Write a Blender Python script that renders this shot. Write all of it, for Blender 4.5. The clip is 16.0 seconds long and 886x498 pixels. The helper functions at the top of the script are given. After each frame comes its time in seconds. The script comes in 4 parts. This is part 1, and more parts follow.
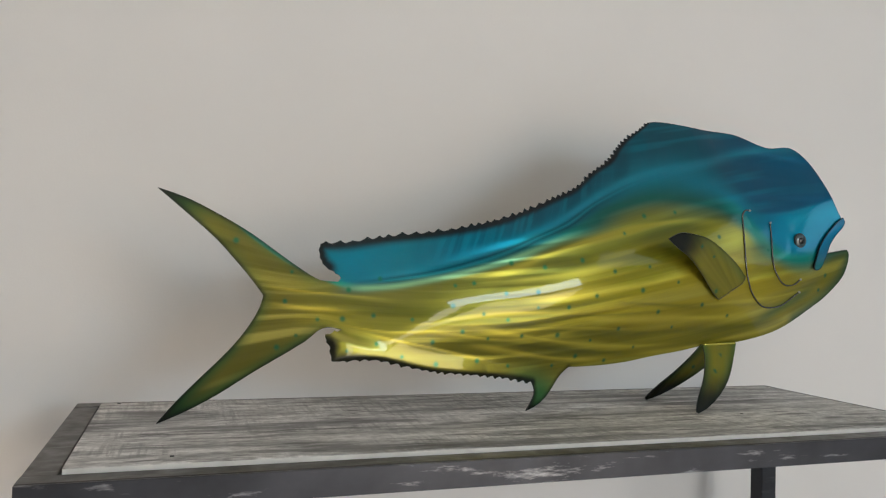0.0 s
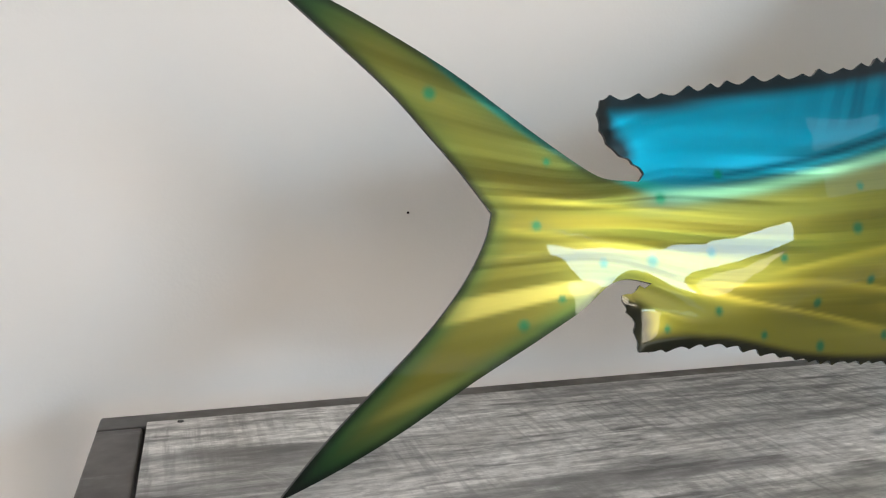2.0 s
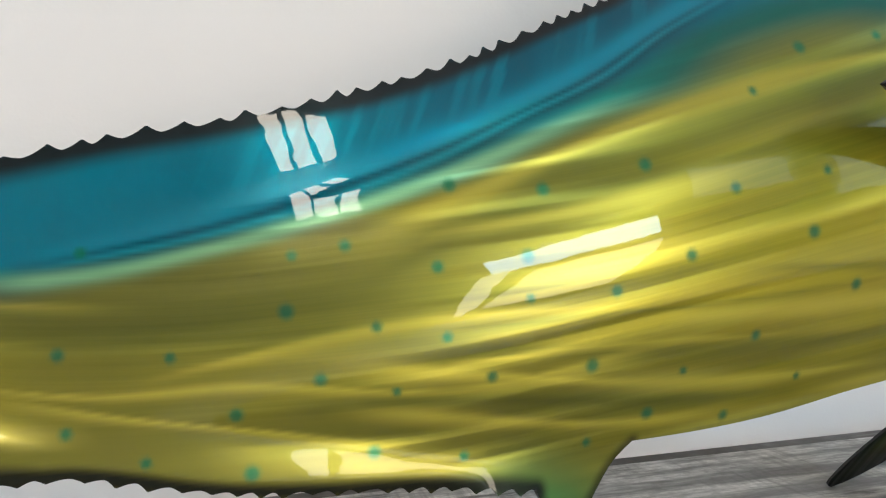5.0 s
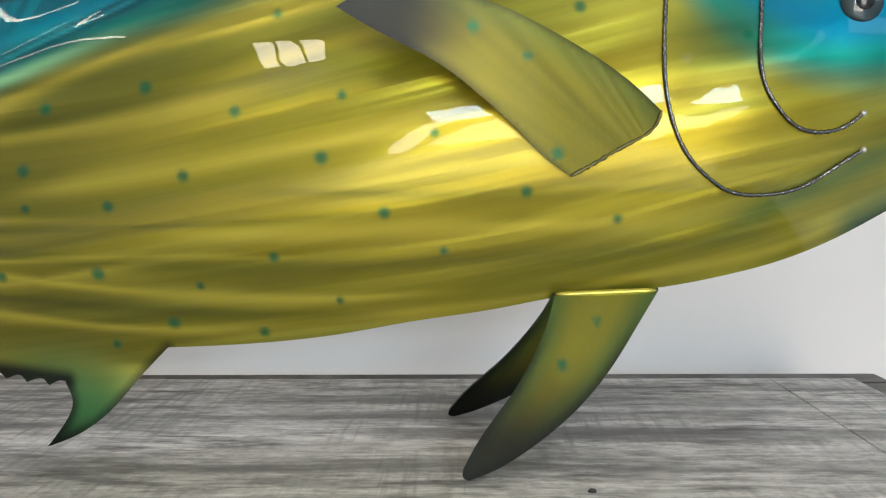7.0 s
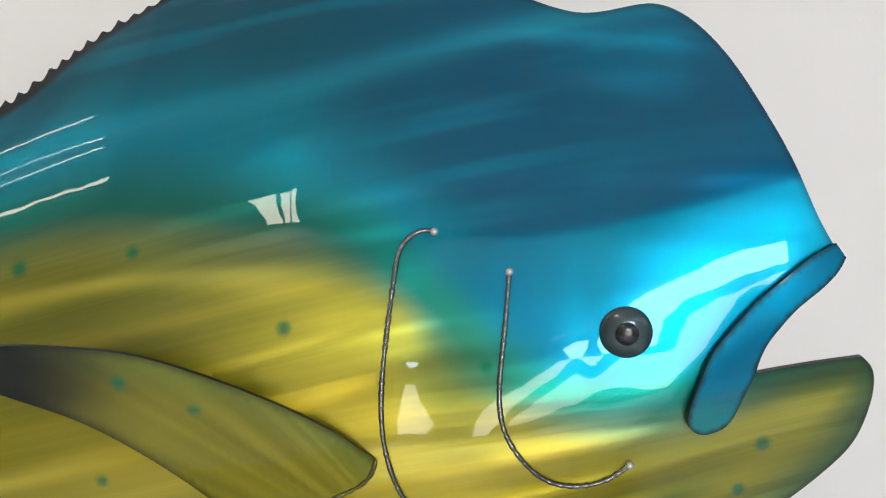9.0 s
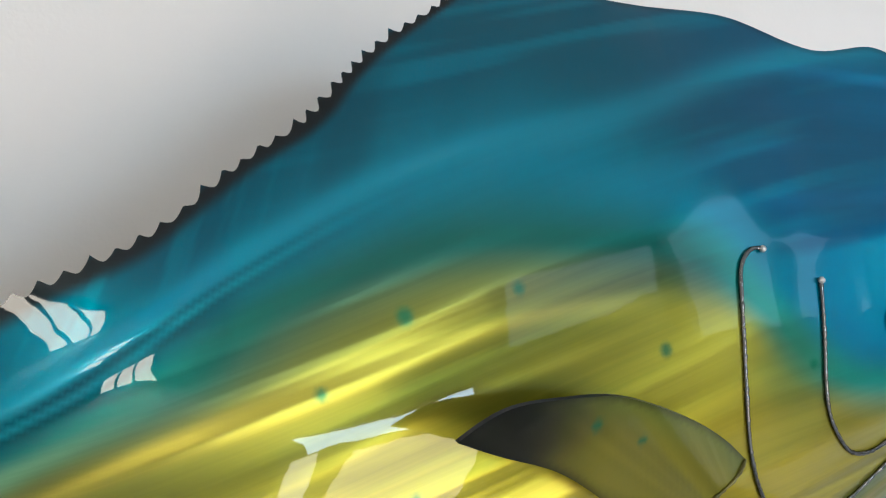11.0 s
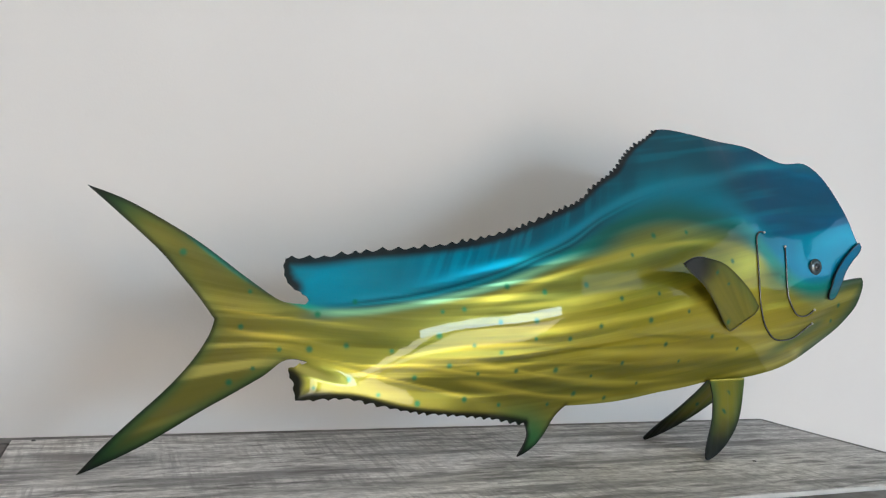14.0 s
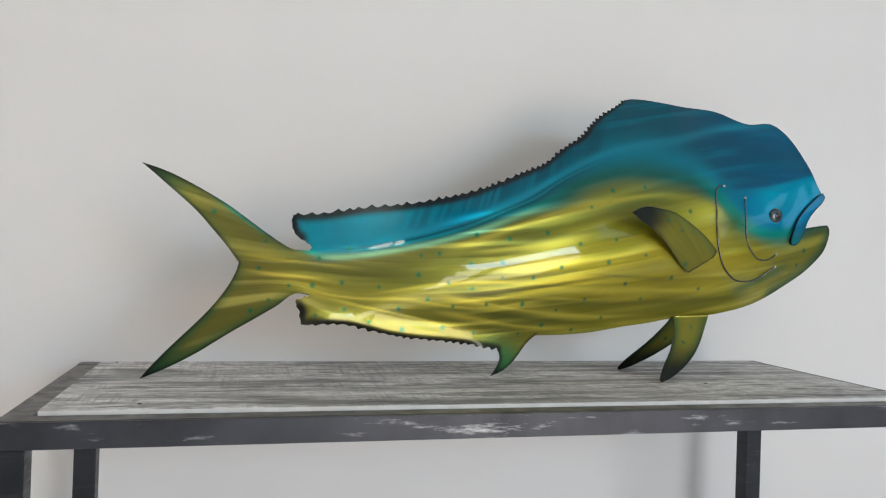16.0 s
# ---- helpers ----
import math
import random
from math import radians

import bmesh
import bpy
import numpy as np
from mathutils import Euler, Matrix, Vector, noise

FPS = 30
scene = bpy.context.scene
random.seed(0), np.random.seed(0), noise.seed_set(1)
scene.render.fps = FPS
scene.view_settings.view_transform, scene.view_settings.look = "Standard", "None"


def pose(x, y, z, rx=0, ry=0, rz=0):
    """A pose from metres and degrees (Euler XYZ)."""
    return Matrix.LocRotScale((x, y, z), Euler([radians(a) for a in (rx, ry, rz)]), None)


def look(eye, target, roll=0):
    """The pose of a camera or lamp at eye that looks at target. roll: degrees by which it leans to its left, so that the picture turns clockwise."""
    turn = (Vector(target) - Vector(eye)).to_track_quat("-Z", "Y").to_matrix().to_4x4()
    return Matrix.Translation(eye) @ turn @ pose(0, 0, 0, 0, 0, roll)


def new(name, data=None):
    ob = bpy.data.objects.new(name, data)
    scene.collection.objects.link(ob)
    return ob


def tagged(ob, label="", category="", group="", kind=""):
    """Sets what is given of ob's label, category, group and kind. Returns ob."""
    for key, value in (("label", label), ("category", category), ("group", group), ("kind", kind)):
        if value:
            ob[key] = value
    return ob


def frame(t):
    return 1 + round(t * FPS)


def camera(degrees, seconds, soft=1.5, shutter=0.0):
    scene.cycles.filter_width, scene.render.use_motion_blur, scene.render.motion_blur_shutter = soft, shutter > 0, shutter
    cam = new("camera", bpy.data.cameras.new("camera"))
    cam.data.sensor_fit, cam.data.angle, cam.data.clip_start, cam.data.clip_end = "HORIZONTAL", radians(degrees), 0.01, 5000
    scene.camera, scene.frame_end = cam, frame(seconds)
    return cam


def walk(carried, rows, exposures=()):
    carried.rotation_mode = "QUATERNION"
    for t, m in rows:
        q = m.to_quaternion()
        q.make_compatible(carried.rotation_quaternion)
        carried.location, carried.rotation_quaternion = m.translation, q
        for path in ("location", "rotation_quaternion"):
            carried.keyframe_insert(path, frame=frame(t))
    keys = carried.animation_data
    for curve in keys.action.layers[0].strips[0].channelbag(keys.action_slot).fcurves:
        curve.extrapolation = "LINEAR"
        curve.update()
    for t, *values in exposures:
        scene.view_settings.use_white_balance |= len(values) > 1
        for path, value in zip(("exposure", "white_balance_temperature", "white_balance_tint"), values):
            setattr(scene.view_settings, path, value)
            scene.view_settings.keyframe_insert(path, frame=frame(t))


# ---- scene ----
from mathutils import geometry

cam = camera(59.7, 16.0, soft=1.2)
PATH = [
    (0, (0.025, -0.045, 1.009), (0.658, 1.852, 1.069), 1.5),
    (0.5, (-0.021, 0.114, 1.027), (0.618, 2.009, 1.028), 0.7),
    (1, (-0.049, 0.267, 1.005), (0.597, 2.159, 0.928), 0.4),
    (1.5, (-0.054, 0.437, 0.978), (0.579, 2.328, 0.831), 1.2),
    (2, (-0.052, 0.58, 0.996), (0.574, 2.47, 0.802), 0.5),
    (2.5, (-0.014, 0.663, 0.999), (0.542, 2.575, 0.813), -0.8),
    (3, (0.093, 0.678, 0.999), (0.634, 2.599, 0.87), -1.6),
    (3.5, (0.171, 0.644, 0.975), (0.664, 2.581, 0.908), -2.8),
    (4, (0.239, 0.629, 0.974), (0.718, 2.571, 0.941), -4.0),
    (4.2, (0.267, 0.629, 0.966), (0.758, 2.567, 0.989), -4.4),
    (6.3, (0.655, 0.498, 1.02), (0.731, 2.496, 1.018), -1.1),
    (6.5, (0.7, 0.501, 1.01), (0.743, 2.5, 0.962), -1.4),
    (7, (0.795, 0.535, 0.97), (0.711, 2.527, 0.812), -0.7),
    (7.5, (0.88, 0.549, 0.969), (0.694, 2.527, 0.738), 0.0),
    (8, (0.956, 0.577, 1.016), (0.744, 2.561, 0.878), -0.1),
    (8.5, (0.999, 0.606, 1.097), (0.759, 2.579, 0.869), -0.6),
    (9, (0.975, 0.642, 1.148), (0.793, 2.628, 1.0), 0.2),
    (9.2, (0.954, 0.649, 1.179), (0.841, 2.639, 1.018), 0.9),
    (11.3, (0.592, 0.679, 1.181), (1.27, 2.546, 0.938), -1.2),
    (11.5, (0.582, 0.668, 1.158), (1.266, 2.532, 0.919), -1.5),
    (12, (0.529, 0.566, 1.09), (1.272, 2.419, 0.982), -0.4),
    (12.3, (0.447, 0.464, 1.071), (1.191, 2.32, 1.005), 0.6),
    (12.5, (0.375, 0.417, 1.033), (1.128, 2.27, 1.069), -0.3),
    (13, (0.22, 0.292, 1.051), (0.961, 2.15, 1.042), 2.1),
    (13.5, (0.107, 0.203, 1.034), (0.845, 2.062, 1.053), 2.6),
    (14, (0.031, 0.124, 1.042), (0.788, 1.975, 1.095), 3.3),
    (14.5, (-0.009, 0.073, 1.008), (0.781, 1.909, 1.08), 3.0),
    (15, (-0.007, 0.023, 1.013), (0.743, 1.877, 1.039), 2.4),
    (15.5, (0.033, -0.009, 0.986), (0.661, 1.889, 1.018), 1.1),
    (16, (0.14, -0.141, 0.993), (0.629, 1.798, 1.007), 1.9),
]
walk(cam, [(t, look(eye, goal, roll)) for t, eye, goal, roll in PATH], [(0.0, -1.30, 6750, 10), (0.3, -1.16, 6750, 10), (0.7, -0.89, 6550, 10), (1.5, -0.82, 6500, 10), (3.0, -0.68, 6500, 10), (4.2, -0.64, 6450, 10), (6.5, -0.66, 6500, 10), (7.5, -0.70, 6500, 10), (8.5, -0.74, 6500, 10), (9.2, -0.74, 6500, 10), (11.5, -0.72, 6250, 10), (12.5, -0.80, 6250, 10), (14.0, -0.94, 6330, 10), (16.0, -0.98, 6330, 10)])

# ---- world, sun and large lights ----
TOP = 0.80            # the wooden table top
WALL_Y = 1.38         # face of the wall behind the table
SOUTH_Y = -2.6        # face of the wall with the glass door
DOOR_X = (0.95, 2.70)
DOOR_Z = (0.05, 1.95)

world = bpy.data.worlds.new("world")
scene.world = world
world.use_nodes = True
wt = world.node_tree
sky = wt.nodes.new("ShaderNodeTexSky")
sky.sky_type = "NISHITA"
sky.sun_disc = False
sky.sun_elevation = radians(42)
sky.sun_rotation = radians(160)
wt.links.new(sky.outputs[0], wt.nodes["Background"].inputs[0])
wt.nodes["Background"].inputs[1].default_value = 0.12

sun = new("sun", bpy.data.lights.new("sun", "SUN"))
sun.data.energy, sun.data.angle, sun.data.color = 5.0, radians(0.5), (1, 0.95, 0.88)
sun.matrix_world = look((6.8, -18.8, 18.0), (0, 0, 0))


def door_light(name, x0, x1, z0, z1, tilt, watts, color):
    """Daylight that comes in through the glass door."""
    lamp = bpy.data.lights.new(name, "AREA")
    lamp.shape, lamp.size, lamp.size_y = "RECTANGLE", x1 - x0, z1 - z0
    lamp.energy, lamp.color = watts, color
    ob = new(name, lamp)
    ob.matrix_world = pose((x0 + x1) / 2, SOUTH_Y - 0.35, (z0 + z1) / 2, 90 + tilt, 0, 48)
    return ob


door_light("sky_light", 1.01, 2.64, 1.42, 1.93, -30, 104, (0.62, 0.83, 1.0))
door_light("sunlit_house_light", 1.01, 1.30, 0.10, 1.40, 12, 24, (1.0, 0.92, 0.80))
door_light("patio_light", 1.32, 2.64, 0.10, 1.40, 28, 88, (1.0, 0.86, 0.71))

# two high windows at the corner of the east and south walls
WIN_Y, WIN_Z = (-2.45, -0.45), (1.60, 3.10)
CORNER_X, CORNER_Z = (2.75, 4.05), (2.20, 3.05)
for name, wide, tall, at in (("east_window_light", WIN_Y[1] - WIN_Y[0] - 0.1, WIN_Z[1] - WIN_Z[0] - 0.1, pose(4.2 + 0.11, sum(WIN_Y) / 2, sum(WIN_Z) / 2, 90, 0, 90)),
                             ("corner_window_light", CORNER_X[1] - CORNER_X[0] - 0.1, CORNER_Z[1] - CORNER_Z[0] - 0.1, pose(sum(CORNER_X) / 2, SOUTH_Y - 0.11, sum(CORNER_Z) / 2, 90, 0, 0))):
    lamp = bpy.data.lights.new(name, "AREA")
    lamp.shape, lamp.size, lamp.size_y = "RECTANGLE", wide, tall
    lamp.energy, lamp.color = 9.5 * wide * tall, (0.64, 0.86, 1.0)
    new(name, lamp).matrix_world = at


# ---- materials ----
def material(name, rough=0.5, metal=0.0):
    m = bpy.data.materials.new(name)
    m.use_nodes = True
    b = m.node_tree.nodes["Principled BSDF"]
    b.inputs["Roughness"].default_value = rough
    b.inputs["Metallic"].default_value = metal
    return m, m.node_tree, b


def node(nt, kind, **values):
    n = nt.nodes.new("ShaderNode" + kind)
    for key, value in values.items():
        n.inputs[key.replace("_", " ")].default_value = value
    return n


def ramp(nt, src, stops):
    n = nt.nodes.new("ShaderNodeValToRGB")
    while len(n.color_ramp.elements) < len(stops):
        n.color_ramp.elements.new(0.5)
    for e, (at, c) in zip(n.color_ramp.elements, stops):
        e.position = at
        e.color = (*c, 1) if isinstance(c, tuple) else (c, c, c, 1)
    nt.links.new(src, n.inputs[0])
    return n.outputs[0]


def noise_of(nt, vec, size, scale, detail=4.0, rough=0.55):
    """Noise on a vector stretched by size."""
    mp = node(nt, "Mapping", Scale=size)
    nt.links.new(vec, mp.inputs[0])
    n = node(nt, "TexNoise", Scale=scale, Detail=detail, Roughness=rough)
    nt.links.new(mp.outputs[0], n.inputs[0])
    return n.outputs[0]


def mix(nt, fac, a, b, blend="MIX"):
    n = nt.nodes.new("ShaderNodeMix")
    n.data_type, n.blend_type = "RGBA", blend
    for i, v in ((0, fac), (6, a), (7, b)):
        if isinstance(v, (int, float)):
            n.inputs[i].default_value = v
        elif isinstance(v, tuple):
            n.inputs[i].default_value = (*v, 1)
        else:
            nt.links.new(v, n.inputs[i])
    return n.outputs[2]


def bump(nt, height, strength, distance, normal=None):
    n = node(nt, "Bump", Strength=strength, Distance=distance)
    nt.links.new(height, n.inputs["Height"])
    if normal:
        nt.links.new(normal, n.inputs["Normal"])
    return n.outputs[0]


def object_coords(nt):
    return nt.nodes.new("ShaderNodeTexCoord").outputs["Object"]


def wall_paint(name, color, relief=0.15):
    m, nt, b = material(name, 0.75)
    v = object_coords(nt)
    big = noise_of(nt, v, (1, 1, 1), 1.3, 3)
    fine = noise_of(nt, v, (1, 1, 1), 240, 3)
    low = tuple(c * 0.95 for c in color)
    nt.links.new(mix(nt, ramp(nt, big, [(0.35, 0.0), (0.65, 1.0)]), low, color), b.inputs["Base Color"])
    nt.links.new(bump(nt, fine, relief, 0.001), b.inputs["Normal"])
    return m


def candy_paint(name):
    """Transparent coloured lacquer over ground metal, clear-coated. Colour, brush direction and how far it is ground are attributes of the sheet."""
    m, nt, b = material(name, 0.40, 0.66)
    tint, flow, ground = (nt.nodes.new("ShaderNodeAttribute") for _ in range(3))
    tint.attribute_name, flow.attribute_name, ground.attribute_name = "paint", "flow", "ground"
    f = flow.outputs["Vector"]
    drift = nt.nodes.new("ShaderNodeVectorMath")
    drift.operation = "MULTIPLY_ADD"
    nt.links.new(noise_of(nt, f, (3.0, 1.2, 1), 1.0, 1), drift.inputs[0])
    drift.inputs[1].default_value = (0.0, 0.22, 0.0)
    nt.links.new(f, drift.inputs[2])
    f = drift.outputs[0]
    broad = noise_of(nt, f, (2.0, 3.0, 1), 1.0, 1.5, 0.5)
    thin = noise_of(nt, f, (1.6, 9.0, 1), 1.0, 2, 0.5)
    hair = noise_of(nt, f, (7.0, 60.0, 1), 1.0, 3, 0.6)
    streak = mix(nt, 0.30, ramp(nt, broad, [(0.33, 0.0), (0.62, 1.0)]), ramp(nt, thin, [(0.26, 0.0), (0.74, 1.0)]))
    streak = mix(nt, 0.12, streak, ramp(nt, hair, [(0.36, 0.0), (0.64, 1.0)]))
    dark = mix(nt, 1.0, tint.outputs["Color"], (0.32, 0.46, 0.48), "MULTIPLY")
    worn = mix(nt, ground.outputs["Fac"], (1.0, 1.0, 1.0), streak)
    nt.links.new(mix(nt, worn, dark, tint.outputs["Color"]), b.inputs["Base Color"])
    nt.links.new(mix(nt, ground.outputs["Fac"], (0.285, 0.285, 0.285), ramp(nt, thin, [(0.3, 0.40), (0.7, 0.31)])), b.inputs["Roughness"])

    def scaled(strength, height, distance, normal=None):
        k = nt.nodes.new("ShaderNodeMath")
        k.operation = "MULTIPLY"
        k.inputs[1].default_value = strength
        nt.links.new(ground.outputs["Fac"], k.inputs[0])
        n = node(nt, "Bump", Distance=distance)
        nt.links.new(k.outputs[0], n.inputs["Strength"])
        nt.links.new(height, n.inputs["Height"])
        if normal:
            nt.links.new(normal, n.inputs["Normal"])
        return n.outputs[0]
    n1 = scaled(1.15, broad, 0.014)
    n2 = scaled(0.26, thin, 0.0044, n1)
    n3 = scaled(0.06, hair, 0.0006, n2)
    nt.links.new(n3, b.inputs["Normal"])
    ripple = noise_of(nt, object_coords(nt), (1, 1, 1), 34, 2, 0.45)
    nt.links.new(bump(nt, ripple, 0.30, 0.0006), b.inputs["Coat Normal"])
    # ground lengthwise: the shine spreads across the strokes
    across = node(nt, "CombineXYZ", X=0.0, Y=0.0, Z=1.0)
    nt.links.new(across.outputs[0], b.inputs["Tangent"])
    b.inputs["Anisotropic"].default_value = 0.55
    b.inputs["Specular IOR Level"].default_value = 0.0
    b.inputs["Coat Weight"].default_value = 0.66
    b.inputs["Coat Roughness"].default_value = 0.012
    b.inputs["Coat IOR"].default_value = 1.45
    return m


def weathered_wood():
    """Whitewashed boards worn grey: dark dashes along the grain, chatter marks across it, stains."""
    m, nt, b = material("weathered_grey_wood", 0.7)
    v = object_coords(nt)
    warp = noise_of(nt, v, (3, 9, 1), 3.0, 2)
    bent = nt.nodes.new("ShaderNodeVectorMath")
    bent.operation = "MULTIPLY_ADD"
    nt.links.new(warp, bent.inputs[0])
    bent.inputs[1].default_value = (0.03, 0.012, 0)
    nt.links.new(v, bent.inputs[2])
    w = bent.outputs[0]
    tone = noise_of(nt, w, (1.5, 11, 1), 2.2, 5, 0.6)
    dash = noise_of(nt, w, (5.0, 30, 1), 2.4, 7, 0.70)
    fine = noise_of(nt, w, (9, 210, 1), 2.0, 5, 0.62)
    patch = noise_of(nt, w, (5, 15, 1), 1.9, 3, 0.6)
    stain = noise_of(nt, w, (2.0, 12.0, 1), 2.0, 5, 0.62)
    chatter = noise_of(nt, v, (110, 7, 1), 1.6, 3, 0.6)
    where = noise_of(nt, v, (4.5, 6.5, 1), 1.7, 2)
    turned = node(nt, "Mapping", Rotation=(0, 0, radians(62)))
    nt.links.new(v, turned.inputs[0])
    saw = noise_of(nt, turned.outputs[0], (9, 240, 1), 1.5, 3, 0.55)
    base = ramp(nt, tone, [(0.36, (0.50, 0.49, 0.48)), (0.50, (0.82, 0.80, 0.78)), (0.62, (0.93, 0.91, 0.89))])
    dashes = mix(nt, 1.0, ramp(nt, dash, [(0.40, 0.95), (0.56, 0.0)]), ramp(nt, patch, [(0.40, 1.0), (0.56, 0.28)]), "MULTIPLY")
    base = mix(nt, dashes, base, (0.12, 0.115, 0.113))
    base = mix(nt, ramp(nt, stain, [(0.38, 0.66), (0.50, 0.0)]), base, (0.085, 0.082, 0.082))
    base = mix(nt, ramp(nt, fine, [(0.38, 0.36), (0.62, 0.0)]), base, (0.20, 0.195, 0.195))
    marks = mix(nt, 1.0, ramp(nt, chatter, [(0.48, 0.0), (0.62, 1.0)]), ramp(nt, where, [(0.42, 0.0), (0.56, 0.42)]), "MULTIPLY")
    base = mix(nt, marks, base, (0.17, 0.165, 0.165))
    marks = mix(nt, 1.0, ramp(nt, saw, [(0.54, 0.0), (0.68, 1.0)]), ramp(nt, where, [(0.36, 0.14), (0.50, 0.0)]), "MULTIPLY")
    base = mix(nt, marks, base, (0.70, 0.70, 0.69))
    grit = noise_of(nt, v, (34, 70, 1), 2.0, 6, 0.72)
    base = mix(nt, ramp(nt, grit, [(0.40, 0.42), (0.55, 0.0)]), base, (0.15, 0.145, 0.145))
    nt.links.new(base, b.inputs["Base Color"])
    nt.links.new(ramp(nt, dash, [(0.3, 0.78), (0.7, 0.55)]), b.inputs["Roughness"])
    n1 = bump(nt, dash, 0.35, 0.0012)
    nt.links.new(bump(nt, fine, 0.25, 0.0005, n1), b.inputs["Normal"])
    return m


def raw_steel(name, tone, worn=0.8):
    m, nt, b = material(name, 0.42, 0.55)
    v = object_coords(nt)
    cloud = noise_of(nt, v, (1, 1, 1), 9, 4)
    rub = noise_of(nt, v, (14, 14, 40), 3, 4)
    scuff = noise_of(nt, v, (5, 26, 30), 1.6, 6, 0.7)
    low, high = tuple(c * 0.65 for c in tone), tuple(min(1, c * 1.35) for c in tone)
    base = mix(nt, ramp(nt, cloud, [(0.3, 0.0), (0.7, 1.0)]), low, high)
    base = mix(nt, ramp(nt, scuff, [(0.56, 0.0), (0.70, worn)]), base, (0.55, 0.54, 0.55))
    nt.links.new(base, b.inputs["Base Color"])
    nt.links.new(ramp(nt, rub, [(0.3, 0.52), (0.7, 0.32)]), b.inputs["Roughness"])
    nt.links.new(bump(nt, rub, 0.05, 0.0006), b.inputs["Normal"])
    return m


def plain(name, color, rough=0.5, metal=0.0, size=60.0):
    m, nt, b = material(name, rough, metal)
    n = noise_of(nt, object_coords(nt), (1, 1, 1), size, 3)
    nt.links.new(mix(nt, ramp(nt, n, [(0.3, 0.0), (0.7, 1.0)]), tuple(c * 0.85 for c in color), color), b.inputs["Base Color"])
    return m


def glowing(name, color, strength):
    m, nt, b = material(name, 0.4)
    b.inputs["Base Color"].default_value = (0.8, 0.8, 0.78, 1)
    b.inputs["Emission Color"].default_value = (*color, 1)
    b.inputs["Emission Strength"].default_value = strength
    return m


WALL = wall_paint("off_white_wall_paint", (0.798, 0.758, 0.732))
ROOM_WALL = wall_paint("room_wall_paint", (0.66, 0.645, 0.63))
CEILING = wall_paint("ceiling_paint", (0.66, 0.65, 0.64))
FLOOR = plain("blue_grey_floor", (0.70, 0.735, 0.79), 0.45, 0, 6)
CONCRETE = plain("patio_concrete", (0.45, 0.44, 0.41), 0.9, 0, 3)
CANDY = candy_paint("candy_lacquer_on_ground_metal")
WOOD = weathered_wood()
STEEL = raw_steel("raw_steel", (0.088, 0.080, 0.076), 0.25)
STEEL_FACE = raw_steel("scuffed_steel_face", (0.052, 0.052, 0.060))
STEEL_DARK = raw_steel("dark_steel", (0.030, 0.031, 0.036), 0.06)
WIRE = plain("weld_wire", (0.16, 0.155, 0.15), 0.20, 1.0, 400)
BEAD = plain("weld_tip", (0.55, 0.53, 0.51), 0.4, 0.6, 200)
BLACK_EDGE = plain("black_edge", (0.015, 0.015, 0.016), 0.35, 0.3, 90)
PUPIL = plain("eye_pupil", (0.008, 0.009, 0.010), 0.2)
IRIS = plain("eye_iris", (0.008, 0.030, 0.034), 0.4, 0.3, 300)
IRIS.node_tree.nodes["Principled BSDF"].inputs["Coat Weight"].default_value = 1.0
WHITE_FRAME = plain("white_frame", (0.75, 0.75, 0.74), 0.4)
TUBE_GLOW = glowing("tube_glow", (1.0, 0.90, 0.75), 34.0)
EDGE_GLEAM = plain("edge_gleam", (0.74, 0.73, 0.70), 0.6, 0, 40)
FOLD = plain("yellow_fold", (0.62, 0.55, 0.10), 0.25, 0.6)
OLIVE_WELD = plain("olive_weld", (0.13, 0.115, 0.035), 0.3, 0.6, 300)
SCREW = plain("screw", (0.05, 0.05, 0.05), 0.4, 0.6)


# ---- making meshes ----
def mesh_from(bm, name, mat, smooth=False):
    me = bpy.data.meshes.new(name)
    bm.normal_update()
    bm.to_mesh(me)
    bm.free()
    me.materials.append(mat)
    if smooth:
        me.polygons.foreach_set("use_smooth", [True] * len(me.polygons))
    return me


def part(name, bm, mat, parent, label="", smooth=False):
    ob = new(name, mesh_from(bm, name, mat, smooth) if isinstance(bm, bmesh.types.BMesh) else bm)
    ob.parent = parent
    return tagged(ob, label)


def block(x0, y0, z0, x1, y1, z1, bevel=0.0, bm=None):
    bm = bm or bmesh.new()
    made = bmesh.ops.create_cube(bm, size=1, matrix=Matrix.Translation(((x0 + x1) / 2, (y0 + y1) / 2, (z0 + z1) / 2))
                                 @ Matrix.Diagonal((x1 - x0, y1 - y0, z1 - z0, 1)))
    if bevel:
        edges = {e for v in made["verts"] for e in v.link_edges}
        bmesh.ops.bevel(bm, geom=list(edges), offset=bevel, segments=3, affect="EDGES", profile=0.6)
    return bm


def structure(name, bm, mat, label):
    return tagged(new(name, mesh_from(bm, name, mat)), label, name.split("_")[0], kind="structure")


